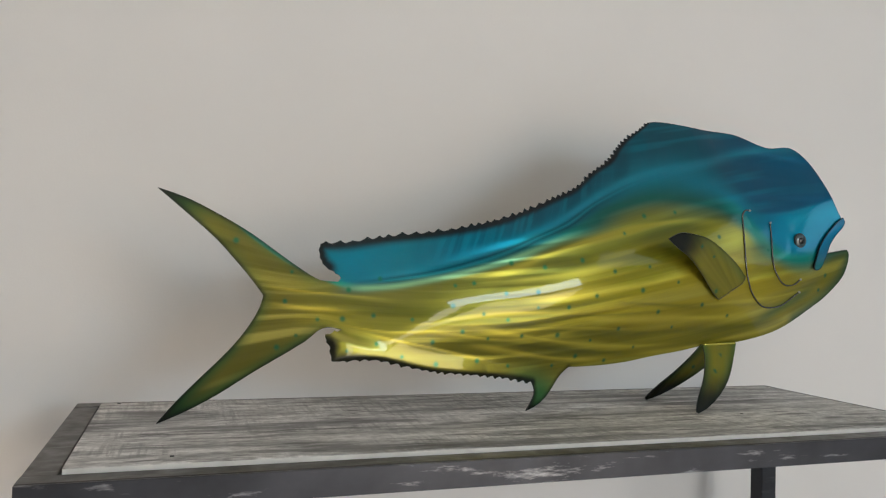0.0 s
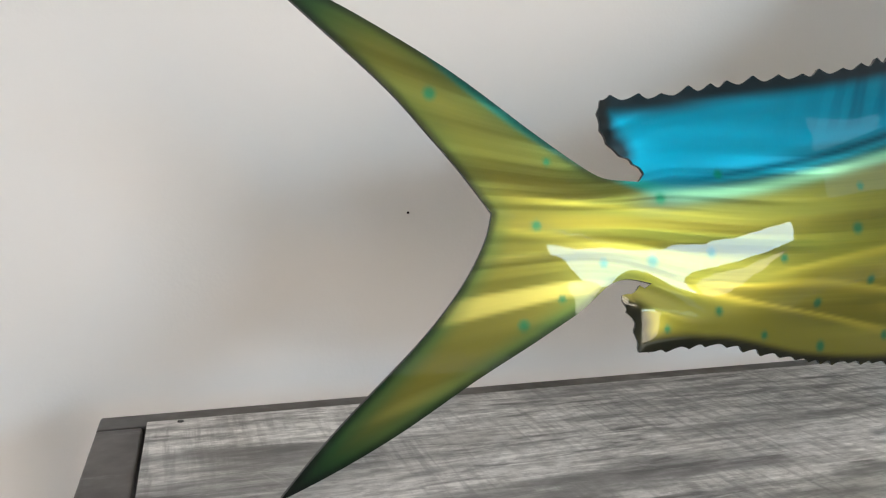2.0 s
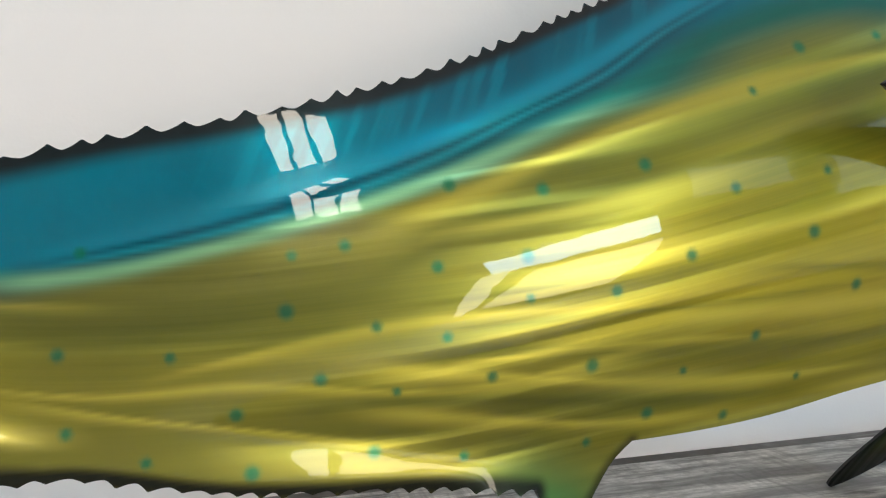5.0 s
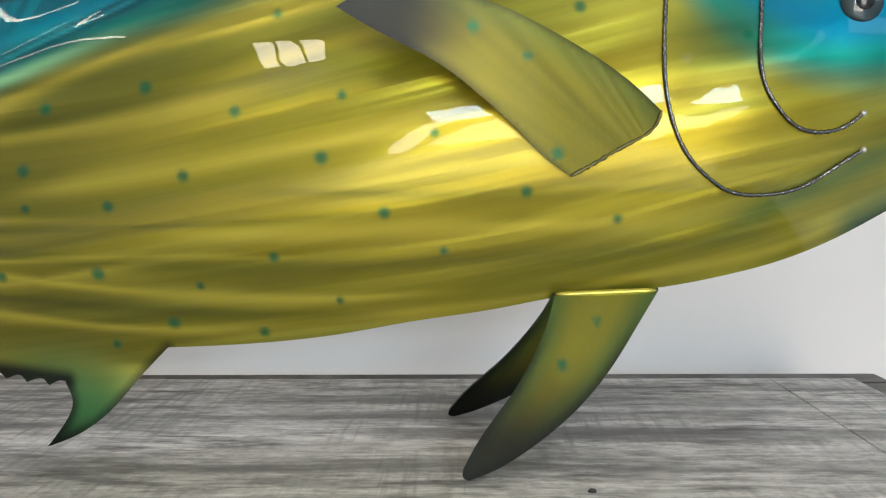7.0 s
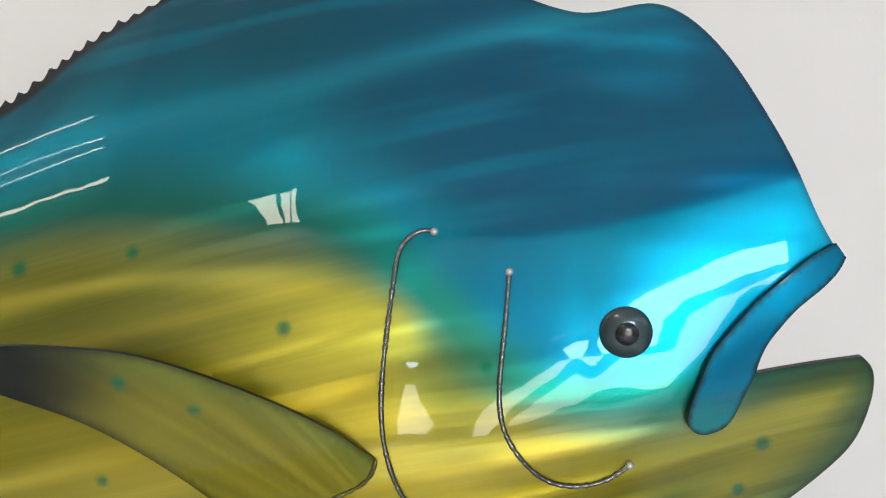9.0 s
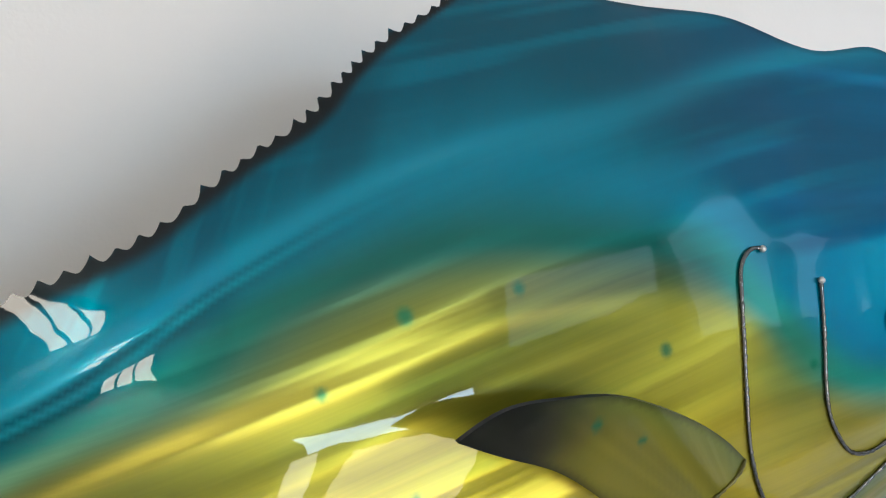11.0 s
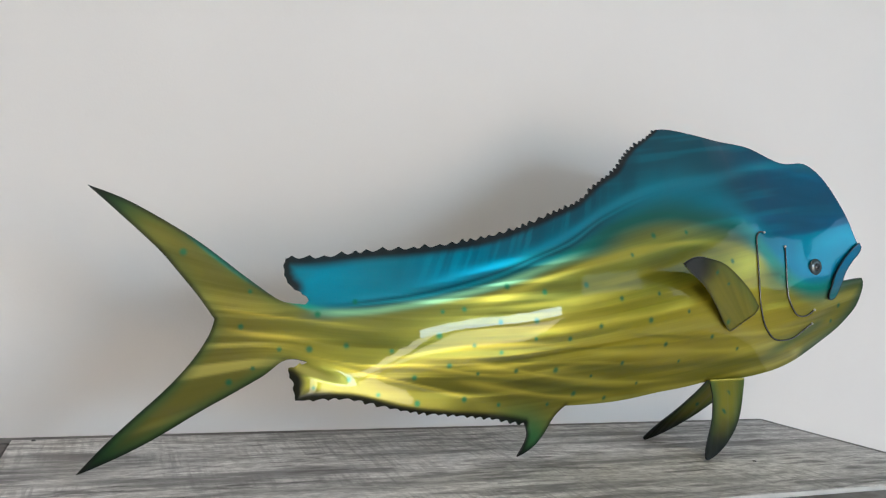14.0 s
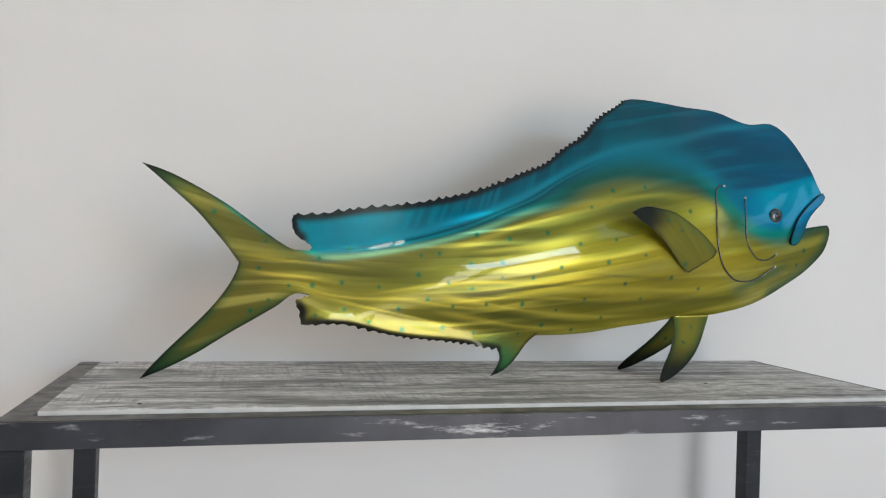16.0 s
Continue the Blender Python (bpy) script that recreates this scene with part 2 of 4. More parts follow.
def spline(knots):
    """A smooth curve through (x, y) knots, for numpy arrays."""
    k = np.array(knots, float)
    x, y = k[:, 0], k[:, 1]
    n, h = len(x), np.diff(x)
    a, r = np.eye(n), np.zeros(n)
    for i in range(1, n - 1):
        a[i, i - 1:i + 2] = h[i - 1], 2 * (h[i - 1] + h[i]), h[i]
        r[i] = 6 * ((y[i + 1] - y[i]) / h[i] - (y[i] - y[i - 1]) / h[i - 1])
    m = np.linalg.solve(a, r)

    def at(q):
        q = np.clip(q, x[0], x[-1])
        i = np.clip(np.searchsorted(x, q) - 1, 0, n - 2)
        u = (x[i + 1] - q) / h[i]
        w = 1 - u
        return u * y[i] + w * y[i + 1] + ((u ** 3 - u) * m[i] + (w ** 3 - w) * m[i + 1]) * h[i] ** 2 / 6
    return at


def curve(points, step):
    """A smooth line through the points (of 2 or 3 numbers), in even steps of about step."""
    p = np.array(points, float)
    d = np.r_[0, np.cumsum(np.maximum(np.linalg.norm(np.diff(p, axis=0), axis=1), 1e-6) ** 0.8)]
    fs = [spline(list(zip(d, p[:, i]))) for i in range(p.shape[1])] if len(p) > 2 else None
    q = np.linspace(0, d[-1], 400)
    dense = np.stack([f(q) for f in fs], 1) if fs else p[0] + (p[1] - p[0]) * (q / d[-1])[:, None]
    s = np.r_[0, np.cumsum(np.linalg.norm(np.diff(dense, axis=0), axis=1))]
    n = max(2, int(round(s[-1] / step)) + 1)
    e = np.linspace(0, s[-1], n)
    return np.stack([np.interp(e, s, dense[:, i]) for i in range(p.shape[1])], 1)


def inside(poly, q):
    x, z = q[:, 0], q[:, 1]
    hit = np.zeros(len(q), bool)
    for (x0, z0), (x1, z1) in zip(poly, np.roll(poly, -1, 0)):
        if z0 != z1:
            hit ^= ((z0 > z) != (z1 > z)) & (x < (x1 - x0) * (z - z0) / (z1 - z0) + x0)
    return hit


def far_from(q, line, reach):
    """Distance of each point to the nearest point of a line, capped at reach."""
    out = np.full(len(q), reach)
    for p in line:
        near = np.abs(q[:, 0] - p[0]) < reach
        out[near] = np.minimum(out[near], np.hypot(q[near, 0] - p[0], q[near, 1] - p[1]))
    return out


def sheet(name, outline, step, depth, thick, origin, paint=None, flow=None, mat=None):
    """A bent sheet of metal: the outline in x and z, depth(x, z) its face; coloured by paint(points)."""
    poly = np.array(outline)
    lo, hi = poly.min(0), poly.max(0)
    gx, gz = np.meshgrid(np.arange(lo[0], hi[0], step), np.arange(lo[1], hi[1], step))
    gx = gx + (np.arange(gx.shape[0])[:, None] % 2) * step * 0.5
    grid = np.stack([gx.ravel(), gz.ravel()], 1)
    grid = grid[inside(poly, grid)]
    grid = grid[far_from(grid, poly, step) > step * 0.55]
    pts = np.r_[poly, grid]
    n = len(poly)
    ring = [(i, (i + 1) % n) for i in range(n)]
    vs, _, faces, *_ = geometry.delaunay_2d_cdt([Vector(p) for p in pts], ring, [], 1, 1e-7)
    q = np.array([(v.x, v.y) for v in vs])
    y = depth(q[:, 0], q[:, 1])
    h = 0.003
    gxn = (depth(q[:, 0] + h, q[:, 1]) - depth(q[:, 0] - h, q[:, 1])) / (2 * h)
    gzn = (depth(q[:, 0], q[:, 1] + h) - depth(q[:, 0], q[:, 1] - h)) / (2 * h)
    nrm = np.stack([gxn, -np.ones(len(q)), gzn], 1)
    nrm /= np.linalg.norm(nrm, axis=1)[:, None]
    front = np.stack([q[:, 0], y, q[:, 1]], 1) - origin
    back = front - nrm * thick
    fs = []
    for f in faces:
        a, b, c = (q[i] for i in f)
        turn = (b[0] - a[0]) * (c[1] - a[1]) - (b[1] - a[1]) * (c[0] - a[0])
        fs.append(tuple(f) if turn > 0 else tuple(reversed(f)))
    count = {}
    for f in fs:
        for i in range(3):
            e = (f[i], f[(i + 1) % 3])
            count[e] = count.get(e, 0) + 1
    m = len(q)
    rim = [e for e in count if (e[1], e[0]) not in count]
    rim_ids = {}
    extra = []
    for e in rim:
        for i in e:
            if i not in rim_ids:
                rim_ids[i] = 2 * m + len(extra)
                extra += [front[i], back[i]]
    verts = np.r_[front, back, np.array(extra)]
    polys = fs + [tuple(i + m for i in reversed(f)) for f in fs]
    polys += [(rim_ids[b], rim_ids[a], rim_ids[a] + 1, rim_ids[b] + 1) for a, b in rim]
    me = bpy.data.meshes.new(name)
    me.from_pydata([tuple(v) for v in verts], [], polys)
    me.materials.append(mat or CANDY)
    me.materials.append(BLACK_EDGE)
    me.polygons.foreach_set("material_index", [0] * (2 * len(fs)) + [1] * len(rim))
    me.polygons.foreach_set("use_smooth", [True] * len(me.polygons))
    if paint:
        order = np.r_[np.arange(m), np.arange(m), np.repeat([i for i in rim_ids], 2)]
        rgb = paint(q)[order]
        att = me.attributes.new("paint", "FLOAT_COLOR", "POINT")
        att.data.foreach_set("color", np.c_[rgb, np.ones(len(rgb))].astype(np.float32).ravel())
        way = flow(q)
        att = me.attributes.new("ground", "FLOAT", "POINT")
        att.data.foreach_set("value", way[order, 2].astype(np.float32))
        fl = np.c_[way[:, :2], np.full(len(q), origin[0])][order]
        att = me.attributes.new("flow", "FLOAT_VECTOR", "POINT")
        att.data.foreach_set("vector", fl.astype(np.float32).ravel())
    me.update()
    me.normals_split_custom_set_from_vertices([tuple(v) for v in np.r_[nrm, -nrm, np.zeros((len(extra), 3))]])
    return me


def rod(points, radius, sides=8, lumpy=0.0):
    """A round bar along a line, its ends closed."""
    bm = bmesh.new()
    rings = []
    n = len(points)
    for i, p in enumerate(points):
        p = Vector(p)
        way = (Vector(points[min(i + 1, n - 1)]) - Vector(points[max(i - 1, 0)])).normalized()
        side = way.cross(Vector((0, 1, 0.01))).normalized()
        up = side.cross(way)
        r = radius * (1 + lumpy * noise.noise(p * 700)) * (0.6 if i in (0, n - 1) else 1)
        rings.append([bm.verts.new(p + r * (math.cos(a) * side + math.sin(a) * up)) for a in (2 * math.pi * k / sides for k in range(sides))])
    for a, b in zip(rings, rings[1:]):
        for k in range(sides):
            bm.faces.new((a[k], a[(k + 1) % sides], b[(k + 1) % sides], b[k]))
    bm.faces.new(rings[0])
    bm.faces.new(list(reversed(rings[-1])))
    bmesh.ops.recalc_face_normals(bm, faces=bm.faces)
    return bm


# ---- the room ----
X0, X1, CEIL = -3.0, 4.2, 3.30
north = structure("wall_north", block(X0 - 0.12, WALL_Y, 0, X1 + 0.12, WALL_Y + 0.12, CEIL), WALL, "plain off-white painted wall behind the table")
hole = bmesh.new()
bmesh.ops.create_cone(hole, cap_ends=True, segments=10, radius1=0.0016, radius2=0.0012, depth=0.0012, matrix=Matrix.Translation((0.173, WALL_Y - 0.0004, 0.954)) @ Matrix.Rotation(radians(90), 4, "X"))
part("nail_hole", hole, PUPIL, north, "tiny dark nail hole")
structure("wall_west", block(X0 - 0.12, SOUTH_Y, 0, X0, WALL_Y, CEIL), ROOM_WALL, "plain painted side wall of the room")
east = bmesh.new()
block(X1, SOUTH_Y, 0, X1 + 0.12, WIN_Y[0], CEIL, bm=east)
block(X1, WIN_Y[1], 0, X1 + 0.12, WALL_Y, CEIL, bm=east)
block(X1, WIN_Y[0], 0, X1 + 0.12, WIN_Y[1], WIN_Z[0], bm=east)
block(X1, WIN_Y[0], WIN_Z[1], X1 + 0.12, WIN_Y[1], CEIL, bm=east)
structure("wall_east", east, ROOM_WALL, "plain painted side wall with a window opening")
south = bmesh.new()
block(X0 - 0.12, SOUTH_Y - 0.12, 0, DOOR_X[0], SOUTH_Y, CEIL, bm=south)
block(DOOR_X[1], SOUTH_Y - 0.12, 0, CORNER_X[0], SOUTH_Y, CEIL, bm=south)
block(CORNER_X[0], SOUTH_Y - 0.12, 0, CORNER_X[1], SOUTH_Y, CORNER_Z[0], bm=south)
block(CORNER_X[0], SOUTH_Y - 0.12, CORNER_Z[1], CORNER_X[1], SOUTH_Y, CEIL, bm=south)
block(CORNER_X[1], SOUTH_Y - 0.12, 0, X1 + 0.12, SOUTH_Y, CEIL, bm=south)
block(DOOR_X[0], SOUTH_Y - 0.12, DOOR_Z[1], DOOR_X[1], SOUTH_Y, CEIL, bm=south)
block(DOOR_X[0], SOUTH_Y - 0.12, 0, DOOR_X[1], SOUTH_Y, DOOR_Z[0], bm=south)
structure("wall_south", south, ROOM_WALL, "plain painted wall with a glass door opening")
structure("floor", block(X0 - 0.12, SOUTH_Y - 0.12, -0.1, X1 + 0.12, WALL_Y + 0.12, 0), FLOOR, "plain pale stone floor of the room")
structure("ceiling", block(X0 - 0.12, SOUTH_Y - 0.12, CEIL, X1 + 0.12, WALL_Y + 0.12, CEIL + 0.1), CEILING, "plain pale ceiling of the room")
structure("ground", block(-60, -80, -0.2, 60, SOUTH_Y - 0.12, -0.06), CONCRETE, "pale concrete patio outside the glass door")

# glass door: frame and pane
door = structure("door_1", block(DOOR_X[0], SOUTH_Y - 0.10, DOOR_Z[1] - 0.06, DOOR_X[1], SOUTH_Y - 0.02, DOOR_Z[1]), WHITE_FRAME, "white-framed glass patio door letting daylight in")
for x in (DOOR_X[0], DOOR_X[1] - 0.06):
    part("jamb", block(x, SOUTH_Y - 0.10, DOOR_Z[0], x + 0.06, SOUTH_Y - 0.02, DOOR_Z[1] - 0.06), WHITE_FRAME, door)
part("sill", block(DOOR_X[0] + 0.06, SOUTH_Y - 0.10, DOOR_Z[0], DOOR_X[1] - 0.06, SOUTH_Y - 0.02, DOOR_Z[0] + 0.05), WHITE_FRAME, door)


def window(name, x0, y0, x1, y1, z0, z1):
    """A white frame in a window opening, from corner to corner of its plan."""
    w = 0.05
    ob = structure(name, block(x0, y0, z1 - w, x1, y1, z1), WHITE_FRAME, "white-framed window letting in daylight")
    part("sill", block(x0, y0, z0, x1, y1, z0 + w), WHITE_FRAME, ob)
    along = (x1 - x0 > y1 - y0)
    for far in (False, True):
        if along:
            x = x1 - w if far else x0
            bm = block(x, y0, z0 + w, x + w, y1, z1 - w)
        else:
            y = y1 - w if far else y0
            bm = block(x0, y, z0 + w, x1, y + w, z1 - w)
        part("jamb", bm, WHITE_FRAME, ob)


window("window_1", X1 + 0.02, WIN_Y[0], X1 + 0.09, WIN_Y[1], *WIN_Z)
window("window_2", CORNER_X[0], SOUTH_Y - 0.09, CORNER_X[1], SOUTH_Y - 0.02, *CORNER_Z)


# ceiling light with three tubes
def ceiling_light(x, y):
    thing = tagged(new("ceiling_light"), "small ceiling light with three lit tubes", "ceiling light")
    thing.location = (x, y, CEIL)
    part("housing", block(-0.285, -0.45, -0.050, 0.285, 0.45, 0, 0.006), STEEL_DARK, thing)
    for i in range(3):
        cx = -0.18 + 0.18 * i
        part("tube", block(cx - 0.070, -0.42, -0.066, cx + 0.070, 0.42, -0.0502, 0.004), TUBE_GLOW, thing)
    return thing


ceiling_light(-0.05, -2.07)


# two long strip lights in a row
def strip_light(x0, x1, y):
    thing = tagged(new("strip_light"), "long thin lit strip light under the ceiling", "ceiling light", "strip lights")
    thing.location = (x0, y, CEIL)
    part("housing", block(-0.02, -0.045, -0.030, x1 - x0 + 0.02, 0.045, 0, 0.004), WHITE_FRAME, thing)
    part("tube", block(0, -0.024, -0.046, x1 - x0, 0.024, -0.0302, 0.005), TUBE_GLOW, thing)


strip_light(-2.5, -1.0, -0.72)
strip_light(-2.5, -1.0, 0.22)

# ---- the table ----
TX0, TX1, TY0, TY1 = -0.1235, 1.161, 0.786, 1.251
TUBE = 0.034
FRAME_Z = TOP - 0.005


def table():
    thing = tagged(new("console_table"), "raw steel console table with a weathered grey wooden top", "table")
    thing.location = (TX0, TY0, 0)
    w, d, t, z1 = TX1 - TX0, TY1 - TY0, TUBE, FRAME_Z
    z0 = z1 - 0.031
    rail = part("front_rail", block(0, 0.0042, z0, w, t, z1, 0.0015), STEEL, thing, "brown-grey raw steel rail")
    part("face_plate", block(0, 0, z0, w, 0.0030, z1 - 0.0006, 0.0009), STEEL_FACE, rail, "scuffed steel front face")
    part("back_rail", block(0, d - t, z0, w, d, z1, 0.0025), STEEL, thing)
    part("side_rail", block(0, t, z0, t, d - t, z1 - 0.0004, 0.0025), STEEL, thing)
    part("side_rail", block(w - t, t, z0, w, d - t, z1 - 0.0004, 0.0025), STEEL, thing)
    for x in (0.0005, w - t - 0.0005):
        for y in (0.0005, d - t - 0.0005):
            part("leg", block(x, y, 0, x + t, y + t, z0, 0.0025), STEEL_DARK, thing, "dark steel tube leg")
    # shelf bars that the board lies on
    for y in (t, d - t - 0.02):
        part("support_bar", block(t, y, z0 + 0.002, w - t, y + 0.02, z0 + 0.008), STEEL_DARK, thing)
    joint = 1.052 - TX0
    part("end_board", block(joint + 0.0004, t + 0.0036, z0 + 0.008, w - t - 0.003, d - t - 0.004, TOP, 0.0008), WOOD, thing, "weathered grey wood end piece")
    board = part("wooden_top", block(t + 0.0035, t + 0.0036, z0 + 0.008, joint - 0.0004, d - t - 0.004, TOP, 0.0008), WOOD, thing, "weathered grey wood board with saw marks")
    # sky gleam on the board's front edge, put in as a pale strip
    part("edge_band", block(t + 0.004, t + 0.0012, z0 + 0.009, w - t - 0.0035, t + 0.0034, TOP - 0.0006, 0.0005), EDGE_GLEAM, board, "front edge, pale with the sky's gleam")
    for x, y in ((0.019, 0.854), (0.859, 0.957), (-0.061, 1.206)):
        nail = bmesh.new()
        bmesh.ops.create_cone(nail, cap_ends=True, segments=12, radius1=0.0026, radius2=0.0021, depth=0.0012, matrix=Matrix.Translation((x - TX0, y - TY0, TOP + 0.0004)))
        part("nail_head", nail, SCREW, board)
    return thing


table()

# ---- the fish ----
BASE = np.array((0.55, 1.02, TOP))
MID_Y = spline([(-0.03, 1.0275), (0.06, 1.0236), (0.13, 1.0170), (0.177, 1.0105), (0.22, 1.0055), (0.28, 1.0025), (0.34, 1.0000), (0.45, 0.9950), (0.53, 0.9925), (0.62, 0.9931), (0.75, 1.0001), (0.88, 1.0114), (1.03, 1.0221), (1.16, 1.033)])
MID_Z = spline([(-0.03, 0.910), (0.12, 0.888), (0.2, 0.886), (0.3, 0.912), (0.37, 0.940), (0.51, 0.965), (0.6, 0.983), (0.735, 1.003), (0.86, 1.016), (0.95, 1.0133), (1.0, 0.9977), (1.05, 1.0184), (1.1, 1.0735), (1.16, 1.10)])
LOW_Z = spline([(-0.03, 0.910), (0.12, 0.888), (0.2, 0.886), (0.3, 0.912), (0.37, 0.940), (0.51, 0.965), (0.6, 0.983), (0.735, 1.003), (0.86, 1.016), (0.95, 1.014), (1.0, 1.028), (1.05, 1.058), (1.1, 1.090), (1.16, 1.11)])
LEAN_HIGH = spline([(-0.03, 0.12), (0.15, 0.20), (0.25, 0.28), (0.4, 0.36), (0.55, 0.36), (0.65, 0.34), (0.72, 0.33), (0.79, 0.33), (0.9, 0.33), (0.97, 0.345), (1.05, 0.141), (1.16, 0.23)])
LEAN_LOW = spline([(-0.03, 0.03), (0.15, 0.2), (0.22, 0.36), (0.3, 0.40), (0.4, 0.42), (0.8, 0.50), (1.0, 0.40), (1.16, 0.24)])
HEM = spline([(-0.03, 0.70), (0.1, 0.80), (0.17, 0.890), (0.21, 0.925), (0.25, 0.920), (0.29, 0.911), (0.33, 0.904), (0.384, 0.893), (0.44, 0.884), (0.5, 0.873), (0.56, 0.862), (0.60, 0.848), (0.66, 0.80), (0.75, 0.70), (1.16, 0.70)])
WAVE = spline([(0.19, -0.0092), (0.21, -0.0086), (0.25, -0.0054), (0.28, -0.0020), (0.33, 0.0006), (0.38, -0.0004), (0.424, -0.0009), (0.45, 0.0)])
REAR_EDGE = spline([(-0.03, 0.70), (0.12, 0.80), (0.20, 0.880), (0.226, 0.884), (0.259, 0.886), (0.284, 0.885), (0.318, 0.878), (0.353, 0.870), (0.416, 0.8624), (0.48, 0.8553), (0.527, 0.847), (0.65, 0.80), (0.80, 0.70), (1.16, 0.70)])

FIN_SEAM = spline([(0.2306, 0.9898), (0.2849, 0.9989), (0.3735, 1.0170), (0.4381, 1.0362), (0.5073, 1.0603), (0.5855, 1.0982), (0.6349, 1.1278), (0.6873, 1.1553), (0.7428, 1.1766), (0.8603, 1.2066), (0.9758, 1.2394), (1.0249, 1.2465), (1.1429, 1.2552)])


def smooth(a, b, v):
    u = np.clip((np.asarray(v) - a) / (b - a), 0, 1)
    return u * u * (3 - 2 * u)


def flank(x, z):
    """Face of the bowed body sheet: bent along the middle of the flank, straighter above and below; below the hem the rear fin hangs upright."""
    hem = HEM(x) - MID_Z(x)
    d = hem + 0.0035 * np.logaddexp(0, (z - MID_Z(x) - hem) / 0.0035)
    high = LEAN_HIGH(x) * (np.sqrt(d * d + 0.06 ** 2) - 0.06)
    deep = np.minimum(d + MID_Z(x) - LOW_Z(x), 0)
    low = LEAN_LOW(x) * (np.sqrt(deep * deep + 0.05 ** 2) - 0.05)
    groove = np.interp(x, [0.40, 0.55], [0.0005, 0.0011]) * np.exp(-((z - FIN_SEAM(x)) / 0.007) ** 2) * np.clip((np.asarray(x) - 0.24) / 0.08, 0, 1) * np.clip((0.95 - np.asarray(x)) / 0.25, 0, 1)
    # the forehead is folded back along a line from the gill to above the lip
    front = smooth(0.893, 0.968, x)
    fold = np.interp(x, [0.86, 0.93, 1.02, 1.12, 1.16], [1.098, 1.119, 1.132, 1.157, 1.168])
    snout = smooth(0.96, 1.09, x)
    cheek_lean = (0.265 - 0.135 * snout) * (np.sqrt(d * d + 0.040 ** 2) - 0.040) + 0.06 * snout * 0.004 * np.logaddexp(0, (z - fold + 0.036) / 0.004)
    brow_lean = (np.interp(x, [0.90, 0.95, 1.03, 1.10], [0.25, 0.25, 0.25, 0.26]) - 0.19) * 0.004 * np.logaddexp(0, (z - fold) / 0.004)
    high = high * (1 - front) + (cheek_lean + brow_lean) * front
    cheek = 0.0004 * np.sin(62 * x + 21 * z + 1.0) * np.sin(18 * x - 74 * z + 0.5) * np.clip((np.asarray(x) - 0.86) / 0.1, 0, 1) * np.clip((1.10 - z) / 0.05, 0, 1)
    # the cheek swells round the eye
    swell = -0.0075 * smooth(0.925, 1.005, x) * (1 - smooth(1.015, 1.105, x)) * smooth(1.0, 1.07, z) * (1 - smooth(1.12, 1.20, z))
    poll = np.interp(x, [0.55, 0.68, 0.90, 1.00], [0, 1.3, 1.2, 0.45]) * np.clip(z - 1.12, 0, None) ** 2
    # the rear fin is a little wavy and turned upwards
    hang = z - MID_Z(x) - d
    rear = 0.08 * hang + np.clip(-hang / 0.014, 0, 1) * WAVE(np.clip(x, 0.19, 0.45)) * np.clip((np.asarray(x) - 0.19) / 0.03, 0, 1)
    hung = np.clip((np.asarray(x) - 0.21) / 0.02, 0, 1) * np.clip((0.50 - np.asarray(x)) / 0.03, 0, 1)
    rear = rear + 0.45 * hung * 0.0015 * np.logaddexp(0, (REAR_EDGE(x) + 0.0045 - z) / 0.0015)
    # the back fin stands a little steeper than the back
    crest = 0.075 * 0.004 * np.logaddexp(0, (z - FIN_SEAM(x)) / 0.004) * np.clip((0.62 - np.asarray(x)) / 0.2, 0, 1) * np.clip((np.asarray(x) - 0.19) / 0.02, 0, 1)
    hunch = np.interp(x, [0.40, 0.52, 0.64, 0.76, 0.86], [0, 0.017, 0.040, 0.009, -0.002]) * np.clip((z - 1.06) / 0.19, 0, None) ** 1.3
    return MID_Y(x) + hunch + np.where(d > 0, high, 0) + low + groove - crest + cheek + swell + rear + poll


def scallops(line, first, last, height, side):
    """Cut teeth with hollow valleys into a line; their pitch goes from first to last."""
    s = np.r_[0, np.cumsum(np.linalg.norm(np.diff(line, axis=0), axis=1))]
    way = np.gradient(line, axis=0)
    way /= np.linalg.norm(way, axis=1)[:, None]
    out = np.stack([-way[:, 1], way[:, 0]], 1) * side
    rng = np.random.RandomState(5)
    marks = [0.0]
    while marks[-1] < s[-1]:
        u = marks[-1] / s[-1]
        marks.append(marks[-1] + (first + (last - first) * u) * rng.uniform(0.75, 1.3))
    marks = np.array(marks)
    i = np.clip(np.searchsorted(marks, s, side="right") - 1, 0, len(marks) - 2)
    u = (s - marks[i]) / (marks[i + 1] - marks[i])
    high = rng.uniform(0.6, 1.25, len(marks))
    lift = np.where(u < 0.62, high[i] * np.abs(1 - u / 0.62) ** 1.6, high[i + 1] * np.abs((u - 0.62) / 0.38) ** 1.5)
    ends = np.clip(np.minimum(s, s[-1] - s) / 0.006, 0, 1)
    return line + out * (height * lift * ends)[:, None]


STEP = 0.0022
dorsal_line = curve([(0.7828, 1.2790), (0.7647, 1.2660), (0.7383, 1.2489), (0.7050, 1.2216), (0.6845, 1.2007), (0.6556, 1.1822), (0.6090, 1.1477), (0.5684, 1.1291), (0.5196, 1.1070), (0.4658, 1.0884), (0.4118, 1.0747), (0.3588, 1.0653), (0.3156, 1.0598), (0.2732, 1.0525), (0.2390, 1.0466), (0.2050, 1.0445)], 0.0013)
dorsal = scallops(dorsal_line, 0.0085, 0.0185, 0.0045, -1)
dorsal_end = curve([(0.2036, 1.0445), (0.2030, 1.0282), (0.2108, 1.0131), (0.2189, 1.0080), (0.2279, 1.0030), (0.2319, 0.9970)], STEP)
